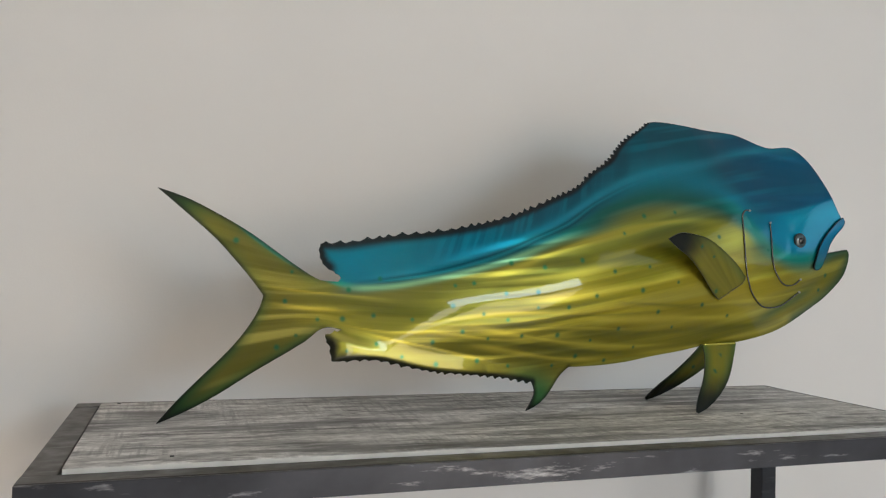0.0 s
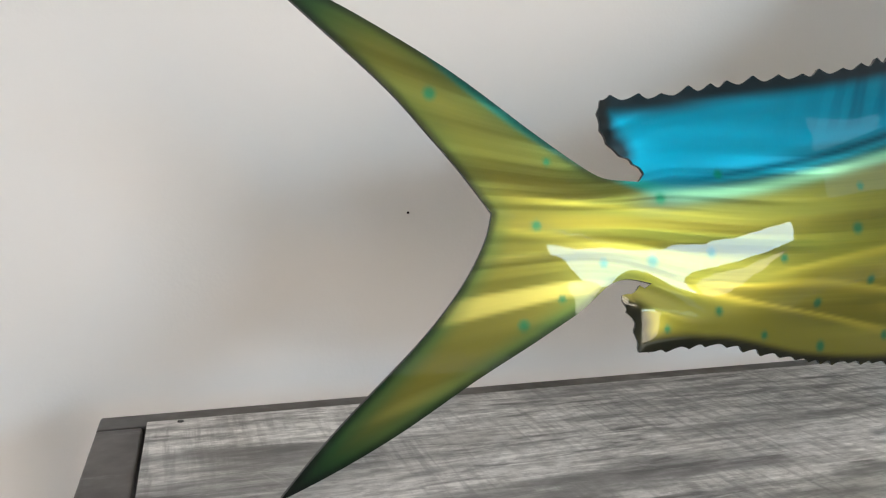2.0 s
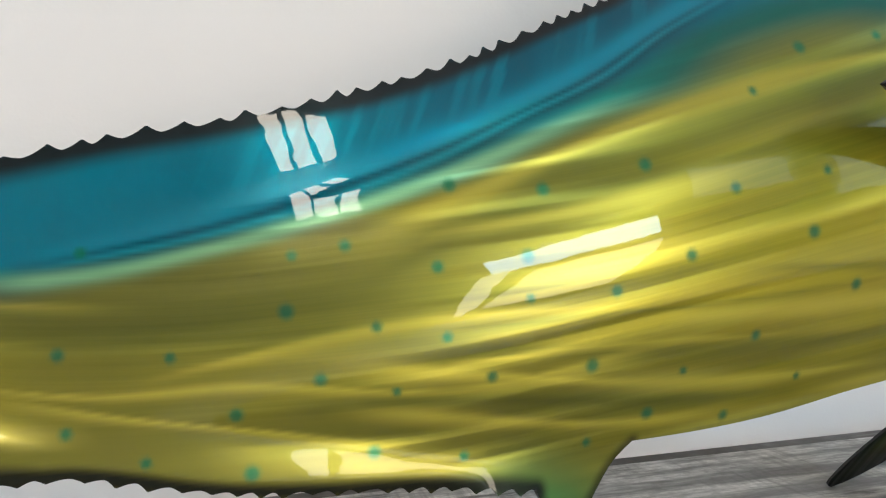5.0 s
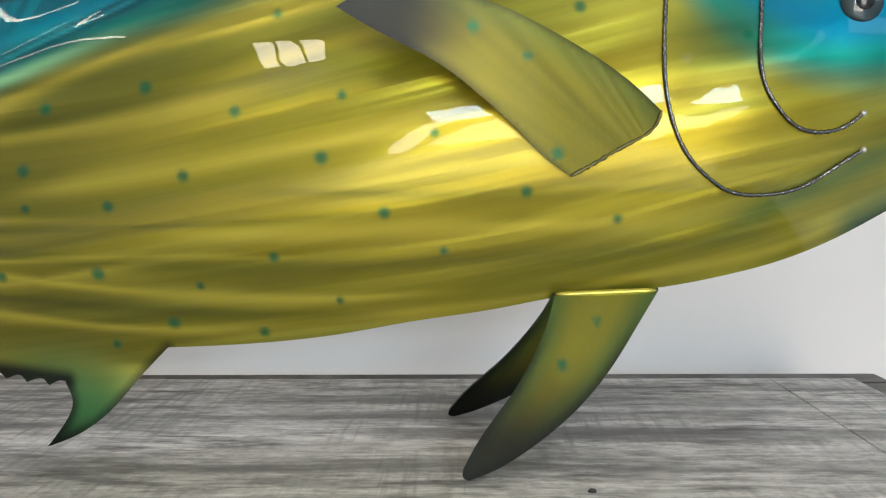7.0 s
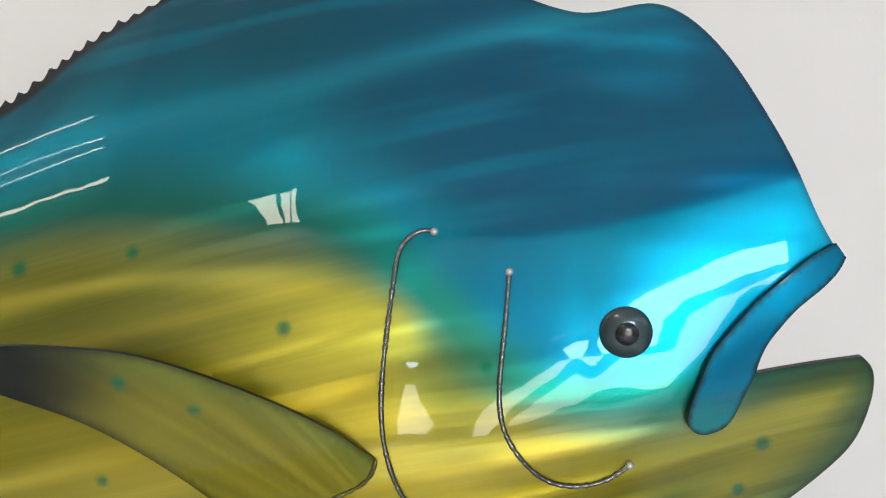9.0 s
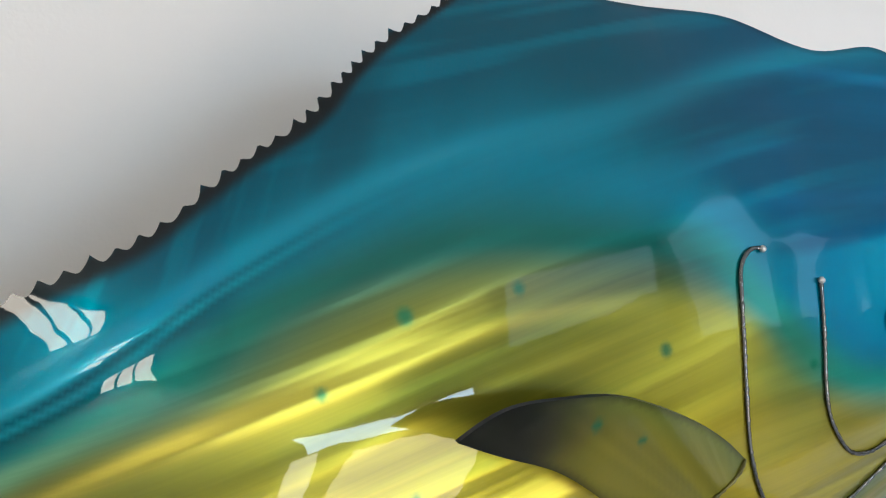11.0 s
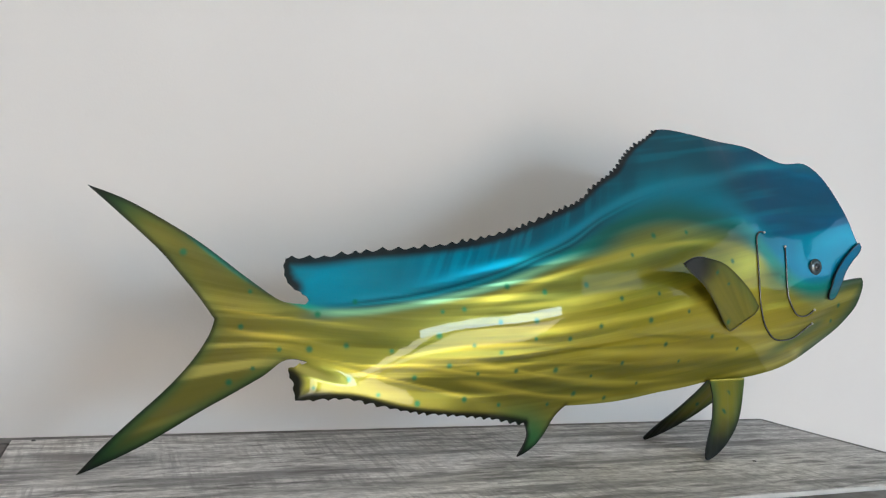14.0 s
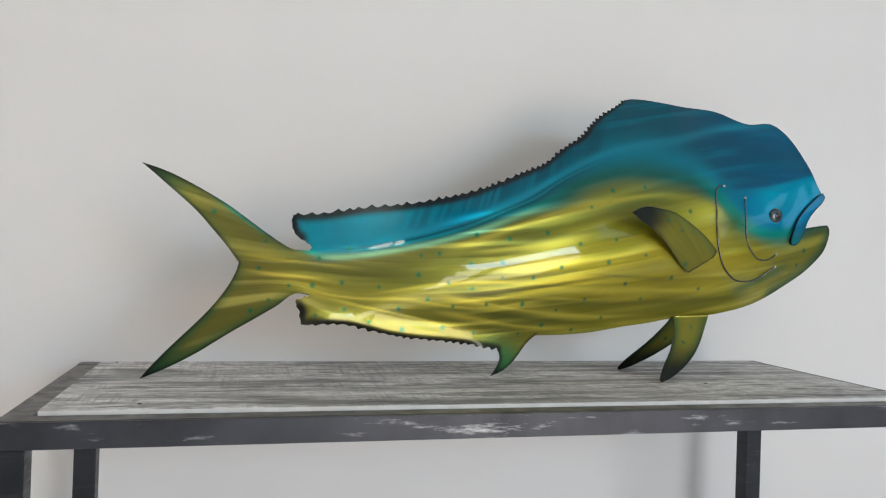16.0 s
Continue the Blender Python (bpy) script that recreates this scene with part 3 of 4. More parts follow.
dorsal_end[2:-2] = scallops(dorsal_end, 0.009, 0.011, 0.0020, -1)[2:-2]
tail_top = curve([(0.2279, 0.9919), (0.2158, 0.9925), (0.2028, 0.9941), (0.1911, 0.9997), (0.1744, 1.0105), (0.1495, 1.0278), (0.1072, 1.0573), (0.0649, 1.0811), (0.0241, 1.1004), (-0.0127, 1.1119)], STEP)
tail_high = curve([(-0.0127, 1.1119), (0.0051, 1.0973), (0.0258, 1.0798), (0.0673, 1.0432), (0.0876, 1.0208), (0.1086, 0.9964), (0.1237, 0.9764), (0.1272, 0.9717)], STEP)
tail_low = curve([(0.1272, 0.9717), (0.1248, 0.9614), (0.1116, 0.9343), (0.0844, 0.8982), (0.0548, 0.8672), (0.0180, 0.8284), (-0.0032, 0.8028)], STEP)
tail_under = curve([(-0.0032, 0.8018), (0.0129, 0.8085), (0.0379, 0.8201), (0.0762, 0.8415), (0.1147, 0.8671), (0.1528, 0.8907), (0.1725, 0.9031), (0.1877, 0.9135), (0.2043, 0.9270), (0.2165, 0.9296), (0.2315, 0.9267)], STEP)
anal_end = curve([(0.2315, 0.9267), (0.2254, 0.9237), (0.2104, 0.9167), (0.2153, 0.9047), (0.2182, 0.8888), (0.2260, 0.8829)], STEP)
anal_end[4:-2] = scallops(anal_end, 0.010, 0.012, 0.0032, -1)[4:-2]
anal_line = curve([(0.2261, 0.8840), (0.2591, 0.8859), (0.2842, 0.8848), (0.3183, 0.8777), (0.3533, 0.8697), (0.4163, 0.8624), (0.4808, 0.8553), (0.5272, 0.8474)], 0.0013)
anal = scallops(anal_line, 0.015, 0.0125, 0.0036, -1)
spike = np.r_[curve([(0.5273, 0.8463), (0.5316, 0.8335), (0.5263, 0.8196), (0.5158, 0.8053)], STEP), curve([(0.5158, 0.8053), (0.5343, 0.8121), (0.5546, 0.8268), (0.5752, 0.8506), (0.5925, 0.8676)], STEP)]
belly = curve([(0.5925, 0.8676), (0.6276, 0.8680), (0.6999, 0.8732), (0.7528, 0.8816), (0.8063, 0.8887), (0.8474, 0.8964), (0.8804, 0.9000), (0.9136, 0.9024), (0.9569, 0.9104), (0.9919, 0.9193), (1.0271, 0.9327), (1.0698, 0.9553), (1.0980, 0.9725), (1.1192, 0.9883), (1.1373, 1.0067), (1.1480, 1.0215), (1.1532, 1.0378), (1.1545, 1.0530), (1.1519, 1.0625), (1.1468, 1.0677)], STEP)
mouth = np.r_[curve([(1.1468, 1.0677), (1.1265, 1.0647), (1.0949, 1.0595)], STEP), curve([(1.0948, 1.0605), (1.1007, 1.0803), (1.1170, 1.1012), (1.1330, 1.1176)], STEP)]
head = curve([(1.1330, 1.1176), (1.1242, 1.1331), (1.1124, 1.1627), (1.0993, 1.1906), (1.0868, 1.2137), (1.0734, 1.2324), (1.0606, 1.2442), (1.0487, 1.2494), (1.0337, 1.2486), (1.0105, 1.2472), (0.9790, 1.2591), (0.9503, 1.2691), (0.8864, 1.2732), (0.8301, 1.2797), (0.7976, 1.2814), (0.7828, 1.2790)], STEP)
OUTLINE = []
for piece in (dorsal, dorsal_end, tail_top, tail_high, tail_low, tail_under, anal_end, anal, spike, belly, mouth, head):
    for p in piece:
        if not OUTLINE or math.dist(p, OUTLINE[-1]) > 0.0006:
            OUTLINE.append(tuple(p))
if math.dist(OUTLINE[0], OUTLINE[-1]) < 0.0006:
    OUTLINE.pop()

# lacquer colours
YELLOW, LEMON = np.array((0.47, 0.357, 0.026)), np.array((0.42, 0.350, 0.030))
OLIVE, GREEN = np.array((0.108, 0.140, 0.024)), np.array((0.026, 0.12, 0.040))
TEAL, CYAN, NAVY = np.array((0.005, 0.29, 0.23)), np.array((0.0, 0.180, 0.258)), np.array((0.0, 0.071, 0.114))
BLACK, SPOT = np.array((0.010, 0.011, 0.011)), np.array((0.0, 0.15, 0.07))
BLUE_EDGE = spline([(-0.1, 1.30), (0.10, 1.06), (0.20, 0.998), (0.235, 0.986), (0.306, 0.988), (0.357, 1.000), (0.409, 1.012), (0.489, 1.038), (0.583, 1.070), (0.65, 1.098), (0.73, 1.122), (0.80, 1.128), (0.87, 1.124), (0.915, 1.104), (0.945, 1.076), (0.97, 1.056), (1.02, 1.038), (1.07, 1.044), (1.12, 1.068), (1.16, 1.09)])
PALE_LINE = spline([(0.20, 0.990), (0.234, 0.984), (0.282, 0.984), (0.310, 0.987), (0.340, 0.993), (0.400, 1.007), (0.466, 1.026), (0.539, 1.052), (0.65, 1.095), (1.16, 1.2)])
SPOTS_A = [(0.1650, 1.0041), (0.2424, 0.9810), (0.2870, 0.9973), (0.1995, 0.9400), (0.2335, 0.9410), (0.2765, 0.9460), (0.3313, 0.9411), (0.3905, 0.9610), (0.3625, 0.9090), (0.2804, 0.9071),
           (0.2385, 0.8981), (0.5346, 1.0205), (0.4229, 0.9942), (0.3947, 0.9902), (0.4820, 1.0249), (0.4716, 0.9801), (0.4847, 0.8726), (0.5600, 0.9191), (0.4065, 0.9241), (0.4371, 0.9501),
           (0.4468, 0.9140), (0.4338, 0.8809), (0.5002, 0.9179), (0.5222, 0.9601), (0.5220, 0.9831), (0.5731, 0.9611), (0.3175, 0.8890), (0.3689, 0.8775)]
SPOTS_B = [(0.171, 0.918), (0.146, 0.902), (0.156, 0.964), (0.561, 0.871), (0.597, 1.0325), (0.652, 1.017), (0.716, 1.026), (0.703, 0.989), (0.620, 0.979), (0.475, 0.942), (0.621, 0.910), (0.739, 0.955), (0.669, 0.928), (0.775, 0.930), (0.600, 0.885),
           (0.656, 0.877), (0.676, 1.077), (0.718, 1.107), (0.827, 0.967), (0.885, 0.949), (0.707, 0.898), (0.860, 1.079), (0.778, 1.116), (0.771, 1.003), (1.102, 1.021), (1.092, 0.995), (0.962, 1.061), (0.090, 1.045), (0.056, 0.870)]


# long strokes of the grinder, their gleam and dullness put into the colour: a line along the body, half width above and
# below it, strength
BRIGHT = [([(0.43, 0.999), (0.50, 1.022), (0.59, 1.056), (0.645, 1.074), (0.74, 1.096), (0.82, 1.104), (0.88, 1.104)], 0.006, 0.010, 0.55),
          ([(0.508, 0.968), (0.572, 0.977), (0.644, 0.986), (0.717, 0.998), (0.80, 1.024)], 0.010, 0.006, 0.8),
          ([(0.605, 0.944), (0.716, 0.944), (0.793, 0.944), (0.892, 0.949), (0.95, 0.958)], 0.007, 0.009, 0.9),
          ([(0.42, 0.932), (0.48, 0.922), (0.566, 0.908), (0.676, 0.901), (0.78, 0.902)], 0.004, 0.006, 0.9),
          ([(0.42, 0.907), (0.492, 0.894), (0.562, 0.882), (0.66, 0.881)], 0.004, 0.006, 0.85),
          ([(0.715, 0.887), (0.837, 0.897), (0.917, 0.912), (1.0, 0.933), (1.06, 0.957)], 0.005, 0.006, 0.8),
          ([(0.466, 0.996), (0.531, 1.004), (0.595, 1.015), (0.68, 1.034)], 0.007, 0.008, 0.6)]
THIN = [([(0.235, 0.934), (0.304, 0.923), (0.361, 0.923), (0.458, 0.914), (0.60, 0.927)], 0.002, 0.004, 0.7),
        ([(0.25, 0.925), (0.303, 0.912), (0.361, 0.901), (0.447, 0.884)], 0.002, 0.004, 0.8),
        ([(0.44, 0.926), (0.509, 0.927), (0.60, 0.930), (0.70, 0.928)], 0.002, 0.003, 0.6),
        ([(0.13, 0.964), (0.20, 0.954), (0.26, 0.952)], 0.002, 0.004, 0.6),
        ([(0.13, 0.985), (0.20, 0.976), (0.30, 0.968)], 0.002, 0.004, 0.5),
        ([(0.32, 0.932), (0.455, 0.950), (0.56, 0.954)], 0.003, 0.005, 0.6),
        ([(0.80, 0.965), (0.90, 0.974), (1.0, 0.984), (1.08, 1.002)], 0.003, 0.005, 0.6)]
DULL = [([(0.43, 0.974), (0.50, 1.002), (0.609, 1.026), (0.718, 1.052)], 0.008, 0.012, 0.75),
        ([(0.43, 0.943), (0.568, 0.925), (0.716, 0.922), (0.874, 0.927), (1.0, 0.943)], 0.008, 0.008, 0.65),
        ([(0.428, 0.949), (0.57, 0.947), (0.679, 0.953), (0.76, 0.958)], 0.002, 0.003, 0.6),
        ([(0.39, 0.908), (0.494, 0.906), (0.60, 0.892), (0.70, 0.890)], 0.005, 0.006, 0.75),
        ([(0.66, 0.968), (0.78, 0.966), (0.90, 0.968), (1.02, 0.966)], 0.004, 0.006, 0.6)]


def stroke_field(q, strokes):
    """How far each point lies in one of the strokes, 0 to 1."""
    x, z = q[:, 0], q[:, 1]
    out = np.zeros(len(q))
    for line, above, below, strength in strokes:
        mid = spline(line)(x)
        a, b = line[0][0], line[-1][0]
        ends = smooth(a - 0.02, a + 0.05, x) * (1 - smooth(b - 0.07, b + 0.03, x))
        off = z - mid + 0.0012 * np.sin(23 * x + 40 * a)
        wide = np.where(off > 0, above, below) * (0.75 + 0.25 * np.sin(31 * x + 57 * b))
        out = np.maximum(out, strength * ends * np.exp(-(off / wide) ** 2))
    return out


def lay(rgb, color, amount):
    return rgb + (color - rgb) * np.clip(amount, 0, 1)[:, None]


def wobble(q, sx, sz, seed):
    return np.array([noise.noise(Vector((x * sx, z * sz, seed))) for x, z in q])


def spotted(rgb, q, spots, size=0.0038):
    for k, (x, z) in enumerate(spots):
        near = np.hypot(q[:, 0] - x, q[:, 1] - z)
        r = size * (0.75 + 0.5 * ((k * 7) % 10) / 10)
        rgb = lay(rgb, SPOT, 0.84 * (1 - smooth(r * 0.40, r * 1.30, near)))
    return rgb


def body_paint(q):
    x, z = q[:, 0], q[:, 1]
    low = wobble(q, 6, 22, 3.0)
    rgb = lay(np.tile(LEMON, (len(q), 1)), YELLOW, smooth(0.3, 0.8, x))
    edge = BLUE_EDGE(x)
    # green-gold shoulder under the blue, darkened for the dim ceiling it mirrors; greener belly
    soft = np.interp(x, [0.2, 0.35, 0.55, 0.75, 1.0], [0.034, 0.046, 0.060, 0.075, 0.05])
    rgb = lay(rgb, np.array((0.104, 0.130, 0.026)), np.interp(x, [0.55, 0.70, 0.95], [0.80, 0.72, 0.30]) * smooth(-1.5, -0.2, (z - edge) / soft))
    under = np.interp(x, [0.2, 0.5, 0.6, 0.85, 1.0, 1.14], [0.885, 0.850, 0.872, 0.900, 0.925, 1.04])
    rgb = lay(rgb, OLIVE, np.interp(x, [0.5, 0.7], [0.48, 0.42]) * (1 - smooth(0.008, np.interp(x, [0.3, 0.7], [0.075, 0.090]), z - under + 0.014 * low)))
    rgb = lay(rgb, np.array((0.150, 0.138, 0.028)), 0.85 * (1 - smooth(0.14, 0.30, x)))
    rgb = lay(rgb, np.array((0.175, 0.158, 0.028)), 0.66 * smooth(0.20, 0.30, x) * (1 - smooth(0.52, 0.66, x)))
    rgb = lay(rgb, np.array((0.20, 0.19, 0.026)), 0.12 * smooth(0.5, 0.62, x) * (1 - smooth(0.84, 0.95, x)))
    way = body_flow(q)[:, :2]
    gold = wobble(way, 3.0, 4.2, 11.0)
    rgb = lay(rgb, np.array((0.60, 0.52, 0.12)), 0.75 * smooth(0.15, 0.45, gold) * (1 - smooth(0.2, 0.3, x)))
    rgb = lay(rgb, np.array((0.58, 0.51, 0.08)), 0.80 * smooth(0.0, 0.16, gold) * smooth(0.5, 0.7, x) * (1 - smooth(-0.75, 0.1, way[:, 1])))
    # gleaming strokes are painted lighter, dull ones darker
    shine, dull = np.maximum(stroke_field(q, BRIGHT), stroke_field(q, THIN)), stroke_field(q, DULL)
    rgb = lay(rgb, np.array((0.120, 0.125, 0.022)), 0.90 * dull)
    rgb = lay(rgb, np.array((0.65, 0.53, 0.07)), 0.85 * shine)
    # glow beside the gill, put into the yellow
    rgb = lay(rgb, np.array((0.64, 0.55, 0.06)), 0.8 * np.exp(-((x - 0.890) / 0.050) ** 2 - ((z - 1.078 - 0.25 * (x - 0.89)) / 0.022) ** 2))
    # shine of the lower flank, put in as gold
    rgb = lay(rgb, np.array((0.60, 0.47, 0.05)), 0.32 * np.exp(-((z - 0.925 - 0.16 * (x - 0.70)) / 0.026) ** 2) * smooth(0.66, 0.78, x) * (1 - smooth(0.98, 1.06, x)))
    # blue back
    wide = np.interp(x, [0.2, 0.4, 0.6, 0.8, 1.0], [0.004, 0.006, 0.018, 0.028, 0.020])
    u = (z - edge + low * wide * 0.55) / wide
    rgb = lay(rgb, lay(np.tile(TEAL, (len(q), 1)), np.array((0.006, 0.120, 0.095)), smooth(0.50, 0.66, x) * (1 - smooth(0.86, 0.94, x))), smooth(-1.1, 0.3, u))
    # green haze round the gills and along the jaw
    rgb = lay(rgb, np.array((0.035, 0.135, 0.045)), 0.70 * np.exp(-((x - 0.952) / 0.034) ** 2 - ((z - 1.062) / 0.030) ** 2))
    rgb = lay(rgb, np.array((0.030, 0.130, 0.045)), 0.65 * np.exp(-((z - 0.946 - 0.45 * (x - 0.96)) / 0.010) ** 2) * smooth(0.93, 0.98, x) * (1 - smooth(1.04, 1.10, x)))
    seam = FIN_SEAM(x)
    rgb = lay(rgb, CYAN, smooth(0.3, 1.8, u))
    rgb = lay(rgb, np.array((0.0, 0.155, 0.30)), smooth(0.3, 1.8, u) * smooth(0.93, 1.03, x))
    # light on the brow fold put into the blue: cheek bright, forehead dark
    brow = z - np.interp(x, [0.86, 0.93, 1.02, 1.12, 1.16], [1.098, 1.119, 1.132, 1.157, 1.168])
    cheek_gleam = (1 - smooth(-0.004, 0.005, brow + 0.002 * low)) * smooth(0.91, 0.97, x)
    dark = smooth(0.36, 0.60, x) * smooth(1.5, 4.0, u) * (1 - 0.85 * cheek_gleam)
    rgb = lay(rgb, np.array((0.0, 0.25, 0.37)), 0.85 * cheek_gleam * smooth(0.6, 2.2, u) * smooth(0.955, 1.02, x))
    rgb = lay(rgb, np.array((0.0, 0.36, 0.50)), 0.6 * cheek_gleam * np.exp(-((brow + 0.020) / 0.016) ** 2) * smooth(0.97, 1.04, x))
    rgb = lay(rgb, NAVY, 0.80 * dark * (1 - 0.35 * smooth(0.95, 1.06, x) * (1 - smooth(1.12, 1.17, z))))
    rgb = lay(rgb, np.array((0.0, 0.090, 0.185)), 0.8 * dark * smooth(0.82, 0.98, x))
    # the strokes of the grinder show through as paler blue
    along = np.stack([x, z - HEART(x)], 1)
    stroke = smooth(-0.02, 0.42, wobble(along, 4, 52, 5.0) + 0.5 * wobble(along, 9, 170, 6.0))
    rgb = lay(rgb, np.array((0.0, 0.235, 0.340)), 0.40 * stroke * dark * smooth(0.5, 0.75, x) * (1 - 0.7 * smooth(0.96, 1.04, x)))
    # rays of the back fin
    fin = smooth(0.004, 0.02, z - seam)
    bars = wobble(np.stack([x - 0.35 * (z - seam), z], 1), 26, 3, 9.0)
    rgb = lay(rgb, NAVY, 0.5 * fin * smooth(0.29, 0.42, x) * (1 - smooth(0.6, 0.75, x)))
    rgb = lay(rgb, NAVY * 0.8, 0.45 * fin * smooth(-0.15, 0.30, bars) * smooth(0.32, 0.4, x) * (1 - smooth(0.70, 0.8, x)))
    rays = wobble(np.stack([x - 0.45 * (z - seam), z], 1), 95, 4, 13.0) + 0.5 * wobble(np.stack([x - 0.45 * (z - seam), z], 1), 210, 6, 17.0)
    rgb = lay(rgb, np.array((0.0, 0.27, 0.37)), 0.30 * fin * smooth(0.02, 0.40, rays) * smooth(0.30, 0.42, x) * (1 - smooth(0.58, 0.72, x)))
    # relief of the fin seam: its gleam and its dark trough put into the blue
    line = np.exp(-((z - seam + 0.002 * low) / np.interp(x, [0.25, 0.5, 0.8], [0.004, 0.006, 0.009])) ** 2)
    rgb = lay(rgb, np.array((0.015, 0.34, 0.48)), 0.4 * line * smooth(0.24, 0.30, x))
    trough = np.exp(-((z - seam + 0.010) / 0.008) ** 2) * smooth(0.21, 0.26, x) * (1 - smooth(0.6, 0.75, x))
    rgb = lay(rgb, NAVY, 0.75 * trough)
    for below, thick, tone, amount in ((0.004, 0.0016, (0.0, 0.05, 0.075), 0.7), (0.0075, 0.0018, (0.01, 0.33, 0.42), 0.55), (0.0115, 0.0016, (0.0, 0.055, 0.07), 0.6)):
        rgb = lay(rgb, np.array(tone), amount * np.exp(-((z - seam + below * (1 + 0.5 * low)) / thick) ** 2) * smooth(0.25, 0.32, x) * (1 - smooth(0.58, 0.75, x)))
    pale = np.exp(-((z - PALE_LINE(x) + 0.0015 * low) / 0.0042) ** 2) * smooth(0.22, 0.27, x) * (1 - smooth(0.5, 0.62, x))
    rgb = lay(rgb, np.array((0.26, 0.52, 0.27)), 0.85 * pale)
    rgb = spotted(rgb, q, SPOTS_A)
    rgb = spotted(rgb, q, SPOTS_B)
    # green margins of the tail, dark tips
    tail = 1 - smooth(0.17, 0.25, x)
    rim = far_from(q, np.r_[tail_top, tail_high, tail_low, tail_under], 0.05)
    rgb = lay(rgb, GREEN, np.interp(z, [0.90, 0.98], [0.75, 0.30]) * tail * (1 - smooth(0.0, 0.018, rim + 0.006 * low)))
    tips = np.minimum(np.hypot(x + 0.014, z - 1.113), np.hypot(x + 0.004, z - 0.802))
    rgb = lay(rgb, GREEN * 0.6, 0.9 * (1 - smooth(0.03, 0.10, tips + 0.01 * low)))
    rgb = lay(rgb, BLACK, 0.85 * (1 - smooth(0.0, 0.055, tips)))
    rgb = lay(rgb, BLACK, 0.8 * tail * (1 - smooth(0.0005, 0.006, rim)))
    # spike, jaw and belly margin
    rgb = lay(rgb, GREEN * 1.5, 0.92 * (1 - smooth(0.03, 0.085, np.hypot(x - 0.522, z - 0.802))))
    rgb = lay(rgb, BLACK, 0.95 * (1 - smooth(0.004, 0.036, np.hypot(x - 0.519, z - 0.802))))
    rgb = lay(rgb, BLACK, 0.8 * (1 - smooth(0.0, 0.007, far_from(q, spike, 0.01))))
    jaw = far_from(q, np.r_[belly[int(len(belly) * 0.72):], mouth[:int(len(mouth) * 0.45)]], 0.03)
    rgb = lay(rgb, GREEN * np.array((0.5, 0.75, 1.2)), 0.85 * (1 - smooth(0.0, 0.030, jaw)))
    rgb = lay(rgb, BLACK, 0.6 * (1 - smooth(0.0, 0.004, jaw)))
    # burnt black edge of the cut fins
    cut = far_from(q, np.r_[dorsal_line, dorsal_end[dorsal_end[:, 1] > 1.010]], 0.03)
    burn = np.interp(x, [0.2, 0.25, 0.45, 0.7, 0.8], [0.016, 0.017, 0.013, 0.008, 0.003])
    rgb = lay(rgb, BLACK, 0.97 * (1 - smooth(0.25, 1.0, cut / burn + 0.25 * low)))
    cut = far_from(q, np.r_[anal_end[anal_end[:, 1] < 0.912], anal_line], 0.03)
    rgb = lay(rgb, BLACK, 0.95 * (1 - smooth(0.25, 1.0, cut / np.interp(x, [0.235, 0.27, 0.42, 0.48], [0.016, 0.008, 0.008, 0.011]) + 0.25 * low)))
    cut = far_from(q, head, 0.01)
    return lay(rgb, BLACK, 0.5 * (1 - smooth(0.0, 0.004, cut)))


HALF = spline([(0.2, 0.085), (0.3, 0.090), (0.45, 0.098), (0.6, 0.108), (0.8, 0.13), (1.0, 0.12), (1.16, 0.09)])
HEART = spline([(0.2, 0.962), (0.35, 0.955), (0.6, 0.980), (0.8, 1.02), (1.0, 1.06), (1.16, 1.08)])


def body_flow(q):
    """Along the body and across it: the way the grinder went."""
    x, z = q[:, 0], q[:, 1]
    trunk = (z - HEART(x)) / HALF(x)
    fan = np.arctan2(z - 0.962, 0.40 - x) * 3.6
    blend = smooth(0.16, 0.26, x)
    v = fan * (1 - blend) + trunk * blend
    blue = smooth(-0.01, 0.03, z - BLUE_EDGE(x))
    back = smooth(0.0, 0.008, z - FIN_SEAM(x)) * smooth(0.2, 0.24, x)
    fin = (1 - smooth(-0.012, 0.004, z - HEM(x))) * smooth(0.2, 0.23, x)
    cheek = blue * smooth(0.92, 0.97, x) * (1 - smooth(0.0, 0.01, z - np.interp(x, [0.86, 0.93, 1.02, 1.12, 1.16], [1.098, 1.119, 1.132, 1.157, 1.168])))
    gill = np.exp(-((x - 0.915) / 0.05) ** 2 - ((z - 1.075) / 0.03) ** 2)
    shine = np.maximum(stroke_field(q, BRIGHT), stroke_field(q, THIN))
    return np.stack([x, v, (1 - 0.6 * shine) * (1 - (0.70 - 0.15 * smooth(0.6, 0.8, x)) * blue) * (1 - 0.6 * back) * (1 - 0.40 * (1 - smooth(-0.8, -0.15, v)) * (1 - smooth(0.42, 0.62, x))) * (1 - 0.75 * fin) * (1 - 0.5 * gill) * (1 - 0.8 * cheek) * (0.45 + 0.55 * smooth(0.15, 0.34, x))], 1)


fish = tagged(new("fish_sculpture"), "sheet-metal fish sculpture lacquered blue, green and yellow, standing on its fins", "sculpture")
fish.location = BASE
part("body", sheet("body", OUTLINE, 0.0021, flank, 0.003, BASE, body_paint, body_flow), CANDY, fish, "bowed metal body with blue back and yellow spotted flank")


# side fin: stands off the body towards its tip
def fin_depth(x, z):
    """Welded to the flank along its root; the tip stands off by five centimetres."""
    u = np.clip((0.823 * (z - 0.976) - 0.569 * (x - 0.853)) / 0.152, -0.1, 1.2)
    return 1.0112 - 0.054 * u - 0.25 * (z - 1.02) ** 2 + 0.06 * (z - 1.00) * (1 - u)


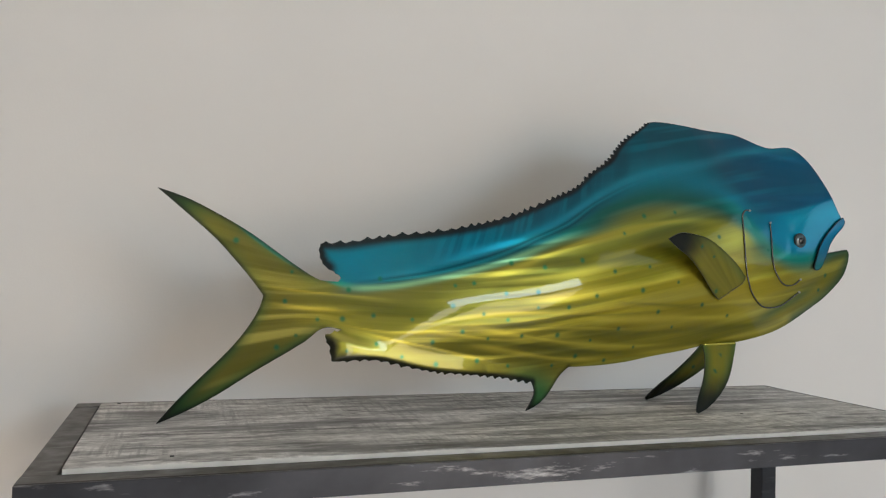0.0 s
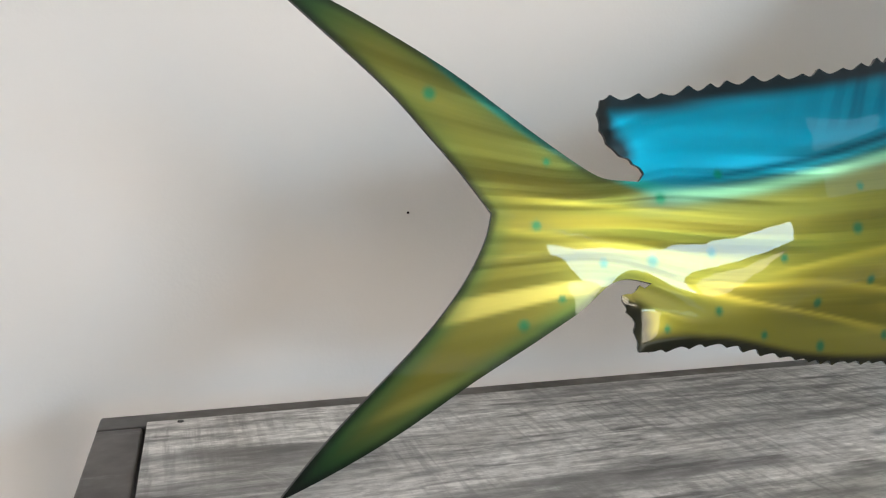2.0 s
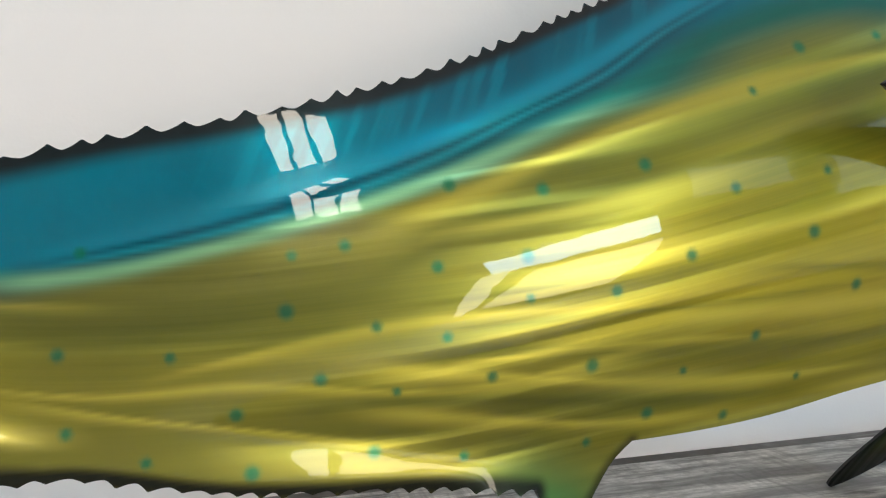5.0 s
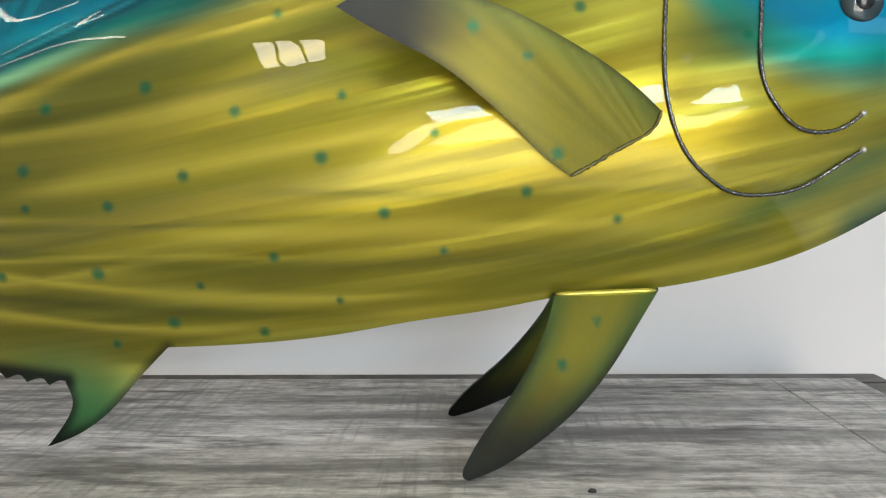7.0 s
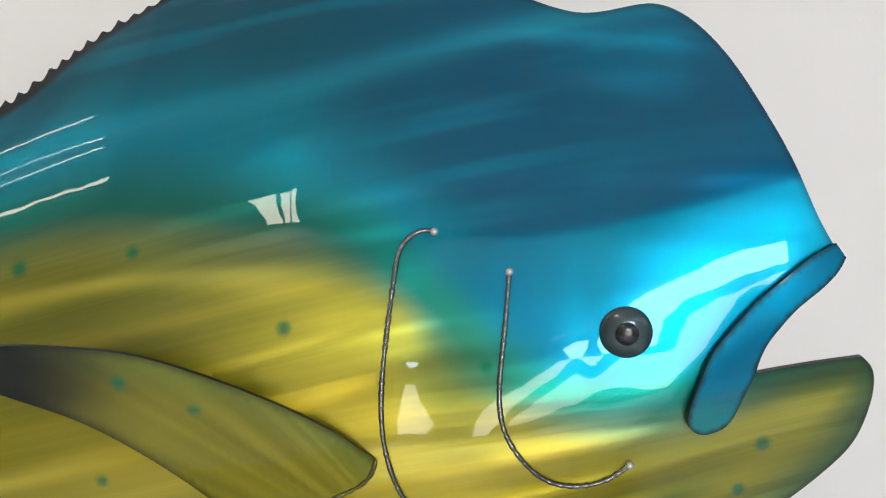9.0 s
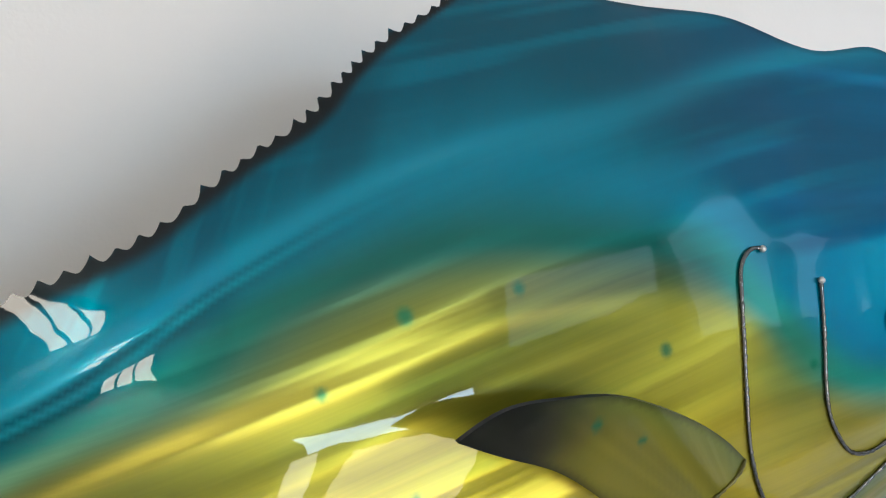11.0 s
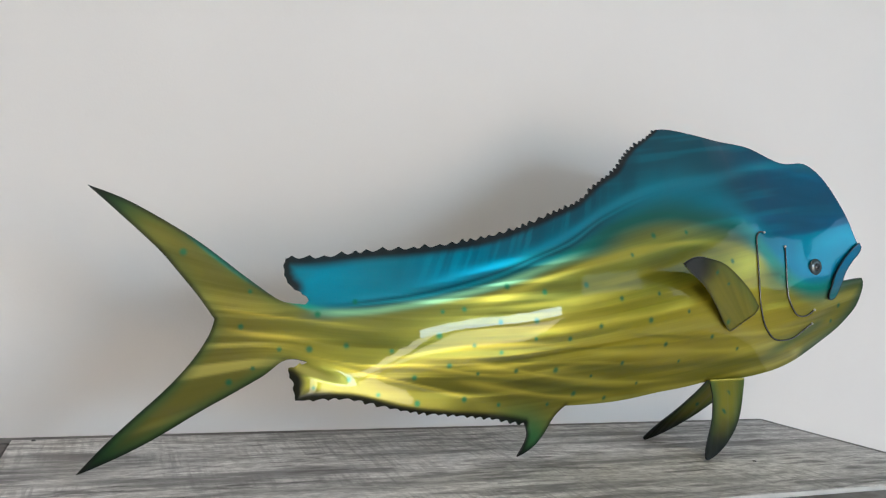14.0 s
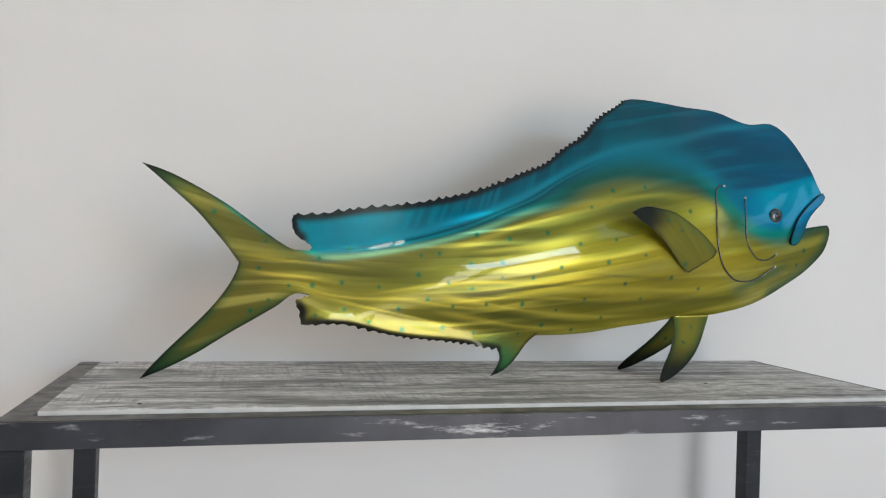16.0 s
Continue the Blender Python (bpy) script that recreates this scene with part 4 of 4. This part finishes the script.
fin_low = curve([(0.721, 1.068), (0.745, 1.055), (0.772, 1.042), (0.795, 1.026), (0.818, 1.006), (0.837, 0.988), (0.853, 0.976)], 0.002)
fin_root = curve([(0.853, 0.976), (0.870, 0.985), (0.888, 0.995), (0.904, 1.005), (0.908, 1.015)], 0.002)
fin_high = curve([(0.908, 1.015), (0.887, 1.032), (0.857, 1.050), (0.828, 1.064), (0.800, 1.074), (0.770, 1.078), (0.742, 1.078), (0.721, 1.068)], 0.002)


def fin_paint(q):
    x, z = q[:, 0], q[:, 1]
    rgb = np.tile(YELLOW * 0.42 + OLIVE * 0.50, (len(q), 1))
    way = fin_flow(q)[:, :2]
    rgb = rgb * (1 + 0.25 * wobble(way, 4, 7, 2.0))[:, None]
    top = far_from(q, fin_high, 0.04)
    rgb = lay(rgb, GREEN * 1.3, 0.35 * (1 - smooth(0.0, 0.022, top)))
    rgb = lay(rgb, BLACK, 0.97 * (1 - smooth(0.03, 0.095, np.hypot(x - 0.721, z - 1.064) + 0.01 * wobble(q, 20, 60, 1.0))))
    rgb = lay(rgb, BLACK, 0.6 * (1 - smooth(0.0, 0.004, far_from(q, np.r_[fin_high, fin_low], 0.01))))
    return spotted(rgb, q, [(0.826, 1.045), (0.845, 0.990), (0.795, 1.060)])


def fin_flow(q):
    return np.stack([np.hypot(q[:, 0] - 0.95, q[:, 1] - 0.93), np.arctan2(q[:, 1] - 0.93, 0.95 - q[:, 0]) * 4 + 3, np.full(len(q), 0.06)], 1)


part("pectoral_fin", sheet("pectoral_fin", np.r_[fin_low[:-1], fin_root[:-1], fin_high[:-1]], 0.003, fin_depth, 0.002, BASE, fin_paint, fin_flow), CANDY, fish, "curved fin with a black tip standing off the flank")
weld_path = [(x, float(fin_depth(x, z)) - 0.0005, z) - BASE for x, z in fin_root]
part("fin_weld", rod(weld_path, 0.0011, 6, 0.9), OLIVE_WELD, fish, "lumpy weld seam", smooth=True)


# belly fins: two legs that spread
def leg_fin(name, foot_y, rake, label):
    def depth(x, z):
        u = (0.902 - z) / 0.10
        return 1.040 + (foot_y - 1.040) * u + 0.010 * np.sign(foot_y - 1.04) * u * (1 - u)
    fore = curve([(0.914, 0.902), (0.896, 0.880), (0.871, 0.851), (0.845, 0.829), (0.821, 0.814), (0.802, 0.805), (0.790, 0.8012)], 0.002)
    tip = curve([(0.790, 0.8012), (0.7865, 0.803), (0.787, 0.807)], 0.001)
    aft = curve([(0.787, 0.807), (0.794, 0.818), (0.808, 0.835), (0.820, 0.849), (0.832, 0.867), (0.841, 0.884), (0.846, 0.8985)], 0.002)

    for line in (fore, tip, aft):
        line[:, 0] -= rake * np.clip((0.90 - line[:, 1]) / 0.10, 0, 1)

    def paint(q):
        x, z = q[:, 0], q[:, 1]
        rgb = np.tile(LEMON * 0.5 + OLIVE * 0.5, (len(q), 1))
        rim = far_from(q, np.r_[fore, tip, aft], 0.04)
        rgb = lay(rgb, GREEN, 0.7 * (1 - smooth(0.0, 0.016, rim)))
        rgb = spotted(rgb, q, [(0.872, 0.884), (0.848, 0.860)], 0.0034)
        rgb = lay(rgb, BLACK, 0.95 * (1 - smooth(0.815, 0.872, z + 0.004 * wobble(q, 60, 60, 2.0))))
        return lay(rgb, BLACK, 0.75 * (1 - smooth(0.0, 0.006, rim)) * (1 - smooth(0.86, 0.895, z)))

    def flow(q):
        return np.stack([q[:, 1] * 1.5, (q[:, 0] - 0.6 * q[:, 1]) * 20, np.full(len(q), 0.35)], 1)
    me = sheet(name, np.r_[fore[:-1], tip[:-1], aft], 0.003, depth, 0.0022, BASE, paint, flow)
    return part(name, me, CANDY, fish, label)


leg_fin("pelvic_fin", 0.970, 0.0, "belly fin with a dark tip resting on the table")
leg_fin("pelvic_fin", 1.094, 0.013, "belly fin spread backwards, dark towards its tip")
fold = [(x, 1.0395 - 0.001, 0.8995 + 0.0025 * (x - 0.846) / 0.068) - BASE for x in np.linspace(0.847, 0.912, 14)]
part("fin_fold", rod(fold, 0.0018, 8), FOLD, fish, "bright folded seam", smooth=True)

# lip plate
lip_line = curve([(1.1290, 1.1242), (1.1169, 1.1168), (1.1062, 1.1078), (1.0926, 1.0958), (1.0798, 1.0815), (1.0701, 1.0683), (1.0644, 1.0539), (1.0608, 1.0403), (1.0621, 1.0328), (1.0675, 1.0290), (1.0737, 1.0294),
                  (1.0799, 1.0324), (1.0847, 1.0398), (1.0884, 1.0493), (1.0921, 1.0587), (1.0965, 1.0722), (1.1031, 1.0824), (1.1118, 1.0926), (1.1224, 1.1018), (1.1312, 1.1118), (1.1338, 1.1172)], 0.0015)


def lip_paint(q):
    rgb = np.tile(np.array((0.0, 0.185, 0.330)), (len(q), 1))
    rgb = lay(rgb, NAVY, 0.6 * smooth(1.10, 1.125, q[:, 1]))
    rgb = lay(rgb, TEAL, 0.6 * (1 - smooth(1.035, 1.06, q[:, 1])))
    return lay(rgb, BLACK, 0.9 * (1 - smooth(0.0008, 0.0024, far_from(q, lip_line, 0.01))))


part("lip_plate", sheet("lip_plate", lip_line, 0.002, lambda x, z: flank(x, z) - 0.0045, 0.003, BASE, lip_paint, body_flow), CANDY, fish, "blue lip plate with a black outline")


# gill lines of weld bead
def gill_line(points):
    line = curve(points, 0.0011)
    path = [np.array((x, float(flank(x, z)) - 0.0010, z)) - BASE for x, z in line]
    wire = part("gill_line", rod(path, 0.0013, 8, 0.45), WIRE, fish, "thin raised weld line of dark steel", smooth=True)
    for p in (path[0], path[-1]):
        tip = bmesh.new()
        bmesh.ops.create_icosphere(tip, subdivisions=2, radius=0.0021, matrix=Matrix.Translation(p - np.array((0, 0.0008, 0))))
        part("weld_tip", tip, BEAD, wire, smooth=True)
    return wire


gill_line([(0.9345, 1.1275), (0.9285, 1.1280), (0.9190, 1.1216), (0.9149, 1.1063), (0.9112, 1.0666), (0.9104, 1.0373), (0.9141, 1.0131), (0.9256, 0.9881), (0.9408, 0.9731), (0.9550, 0.9651), (0.9747, 0.9631), (0.9983, 0.9671), (1.0213, 0.9802), (1.0373, 0.9904)])
gill_line([(0.9730, 1.1080), (0.9705, 1.0736), (0.9687, 1.0493), (0.9714, 1.0303), (0.9821, 1.0133), (0.9931, 1.0043), (1.0094, 1.0013), (1.0243, 1.0054), (1.0336, 1.0125)])


# glass eye
def dome(radius, height, rings=10, sides=32):
    """A shallow dome that looks along -y."""
    bm = bmesh.new()
    loops = []
    for i in range(rings):
        a = math.pi / 2 * i / rings
        loops.append([bm.verts.new((radius * math.cos(a) * math.cos(b), -height * math.sin(a), radius * math.cos(a) * math.sin(b))) for b in (2 * math.pi * k / sides for k in range(sides))])
    tip = bm.verts.new((0, -height, 0))
    for a, b in zip(loops, loops[1:]):
        for k in range(sides):
            bm.faces.new((a[k], a[(k + 1) % sides], b[(k + 1) % sides], b[k]))
    for k in range(sides):
        bm.faces.new((loops[-1][k], loops[-1][(k + 1) % sides], tip))
    bm.faces.new(list(reversed(loops[0])))
    bmesh.ops.recalc_face_normals(bm, faces=bm.faces)
    return bm


eye_at = Vector((1.0303, float(flank(1.0303, 1.0795)) - 0.0006, 1.0795)) - Vector(BASE)
eye = part("eye", dome(0.0130, 0.0046), IRIS, fish, "round dark glass eye with a black pupil", smooth=True)
eye.location = eye_at
pupil = part("pupil", dome(0.0060, 0.0022), PUPIL, eye, smooth=True)
pupil.location = (0, -0.0035, 0)
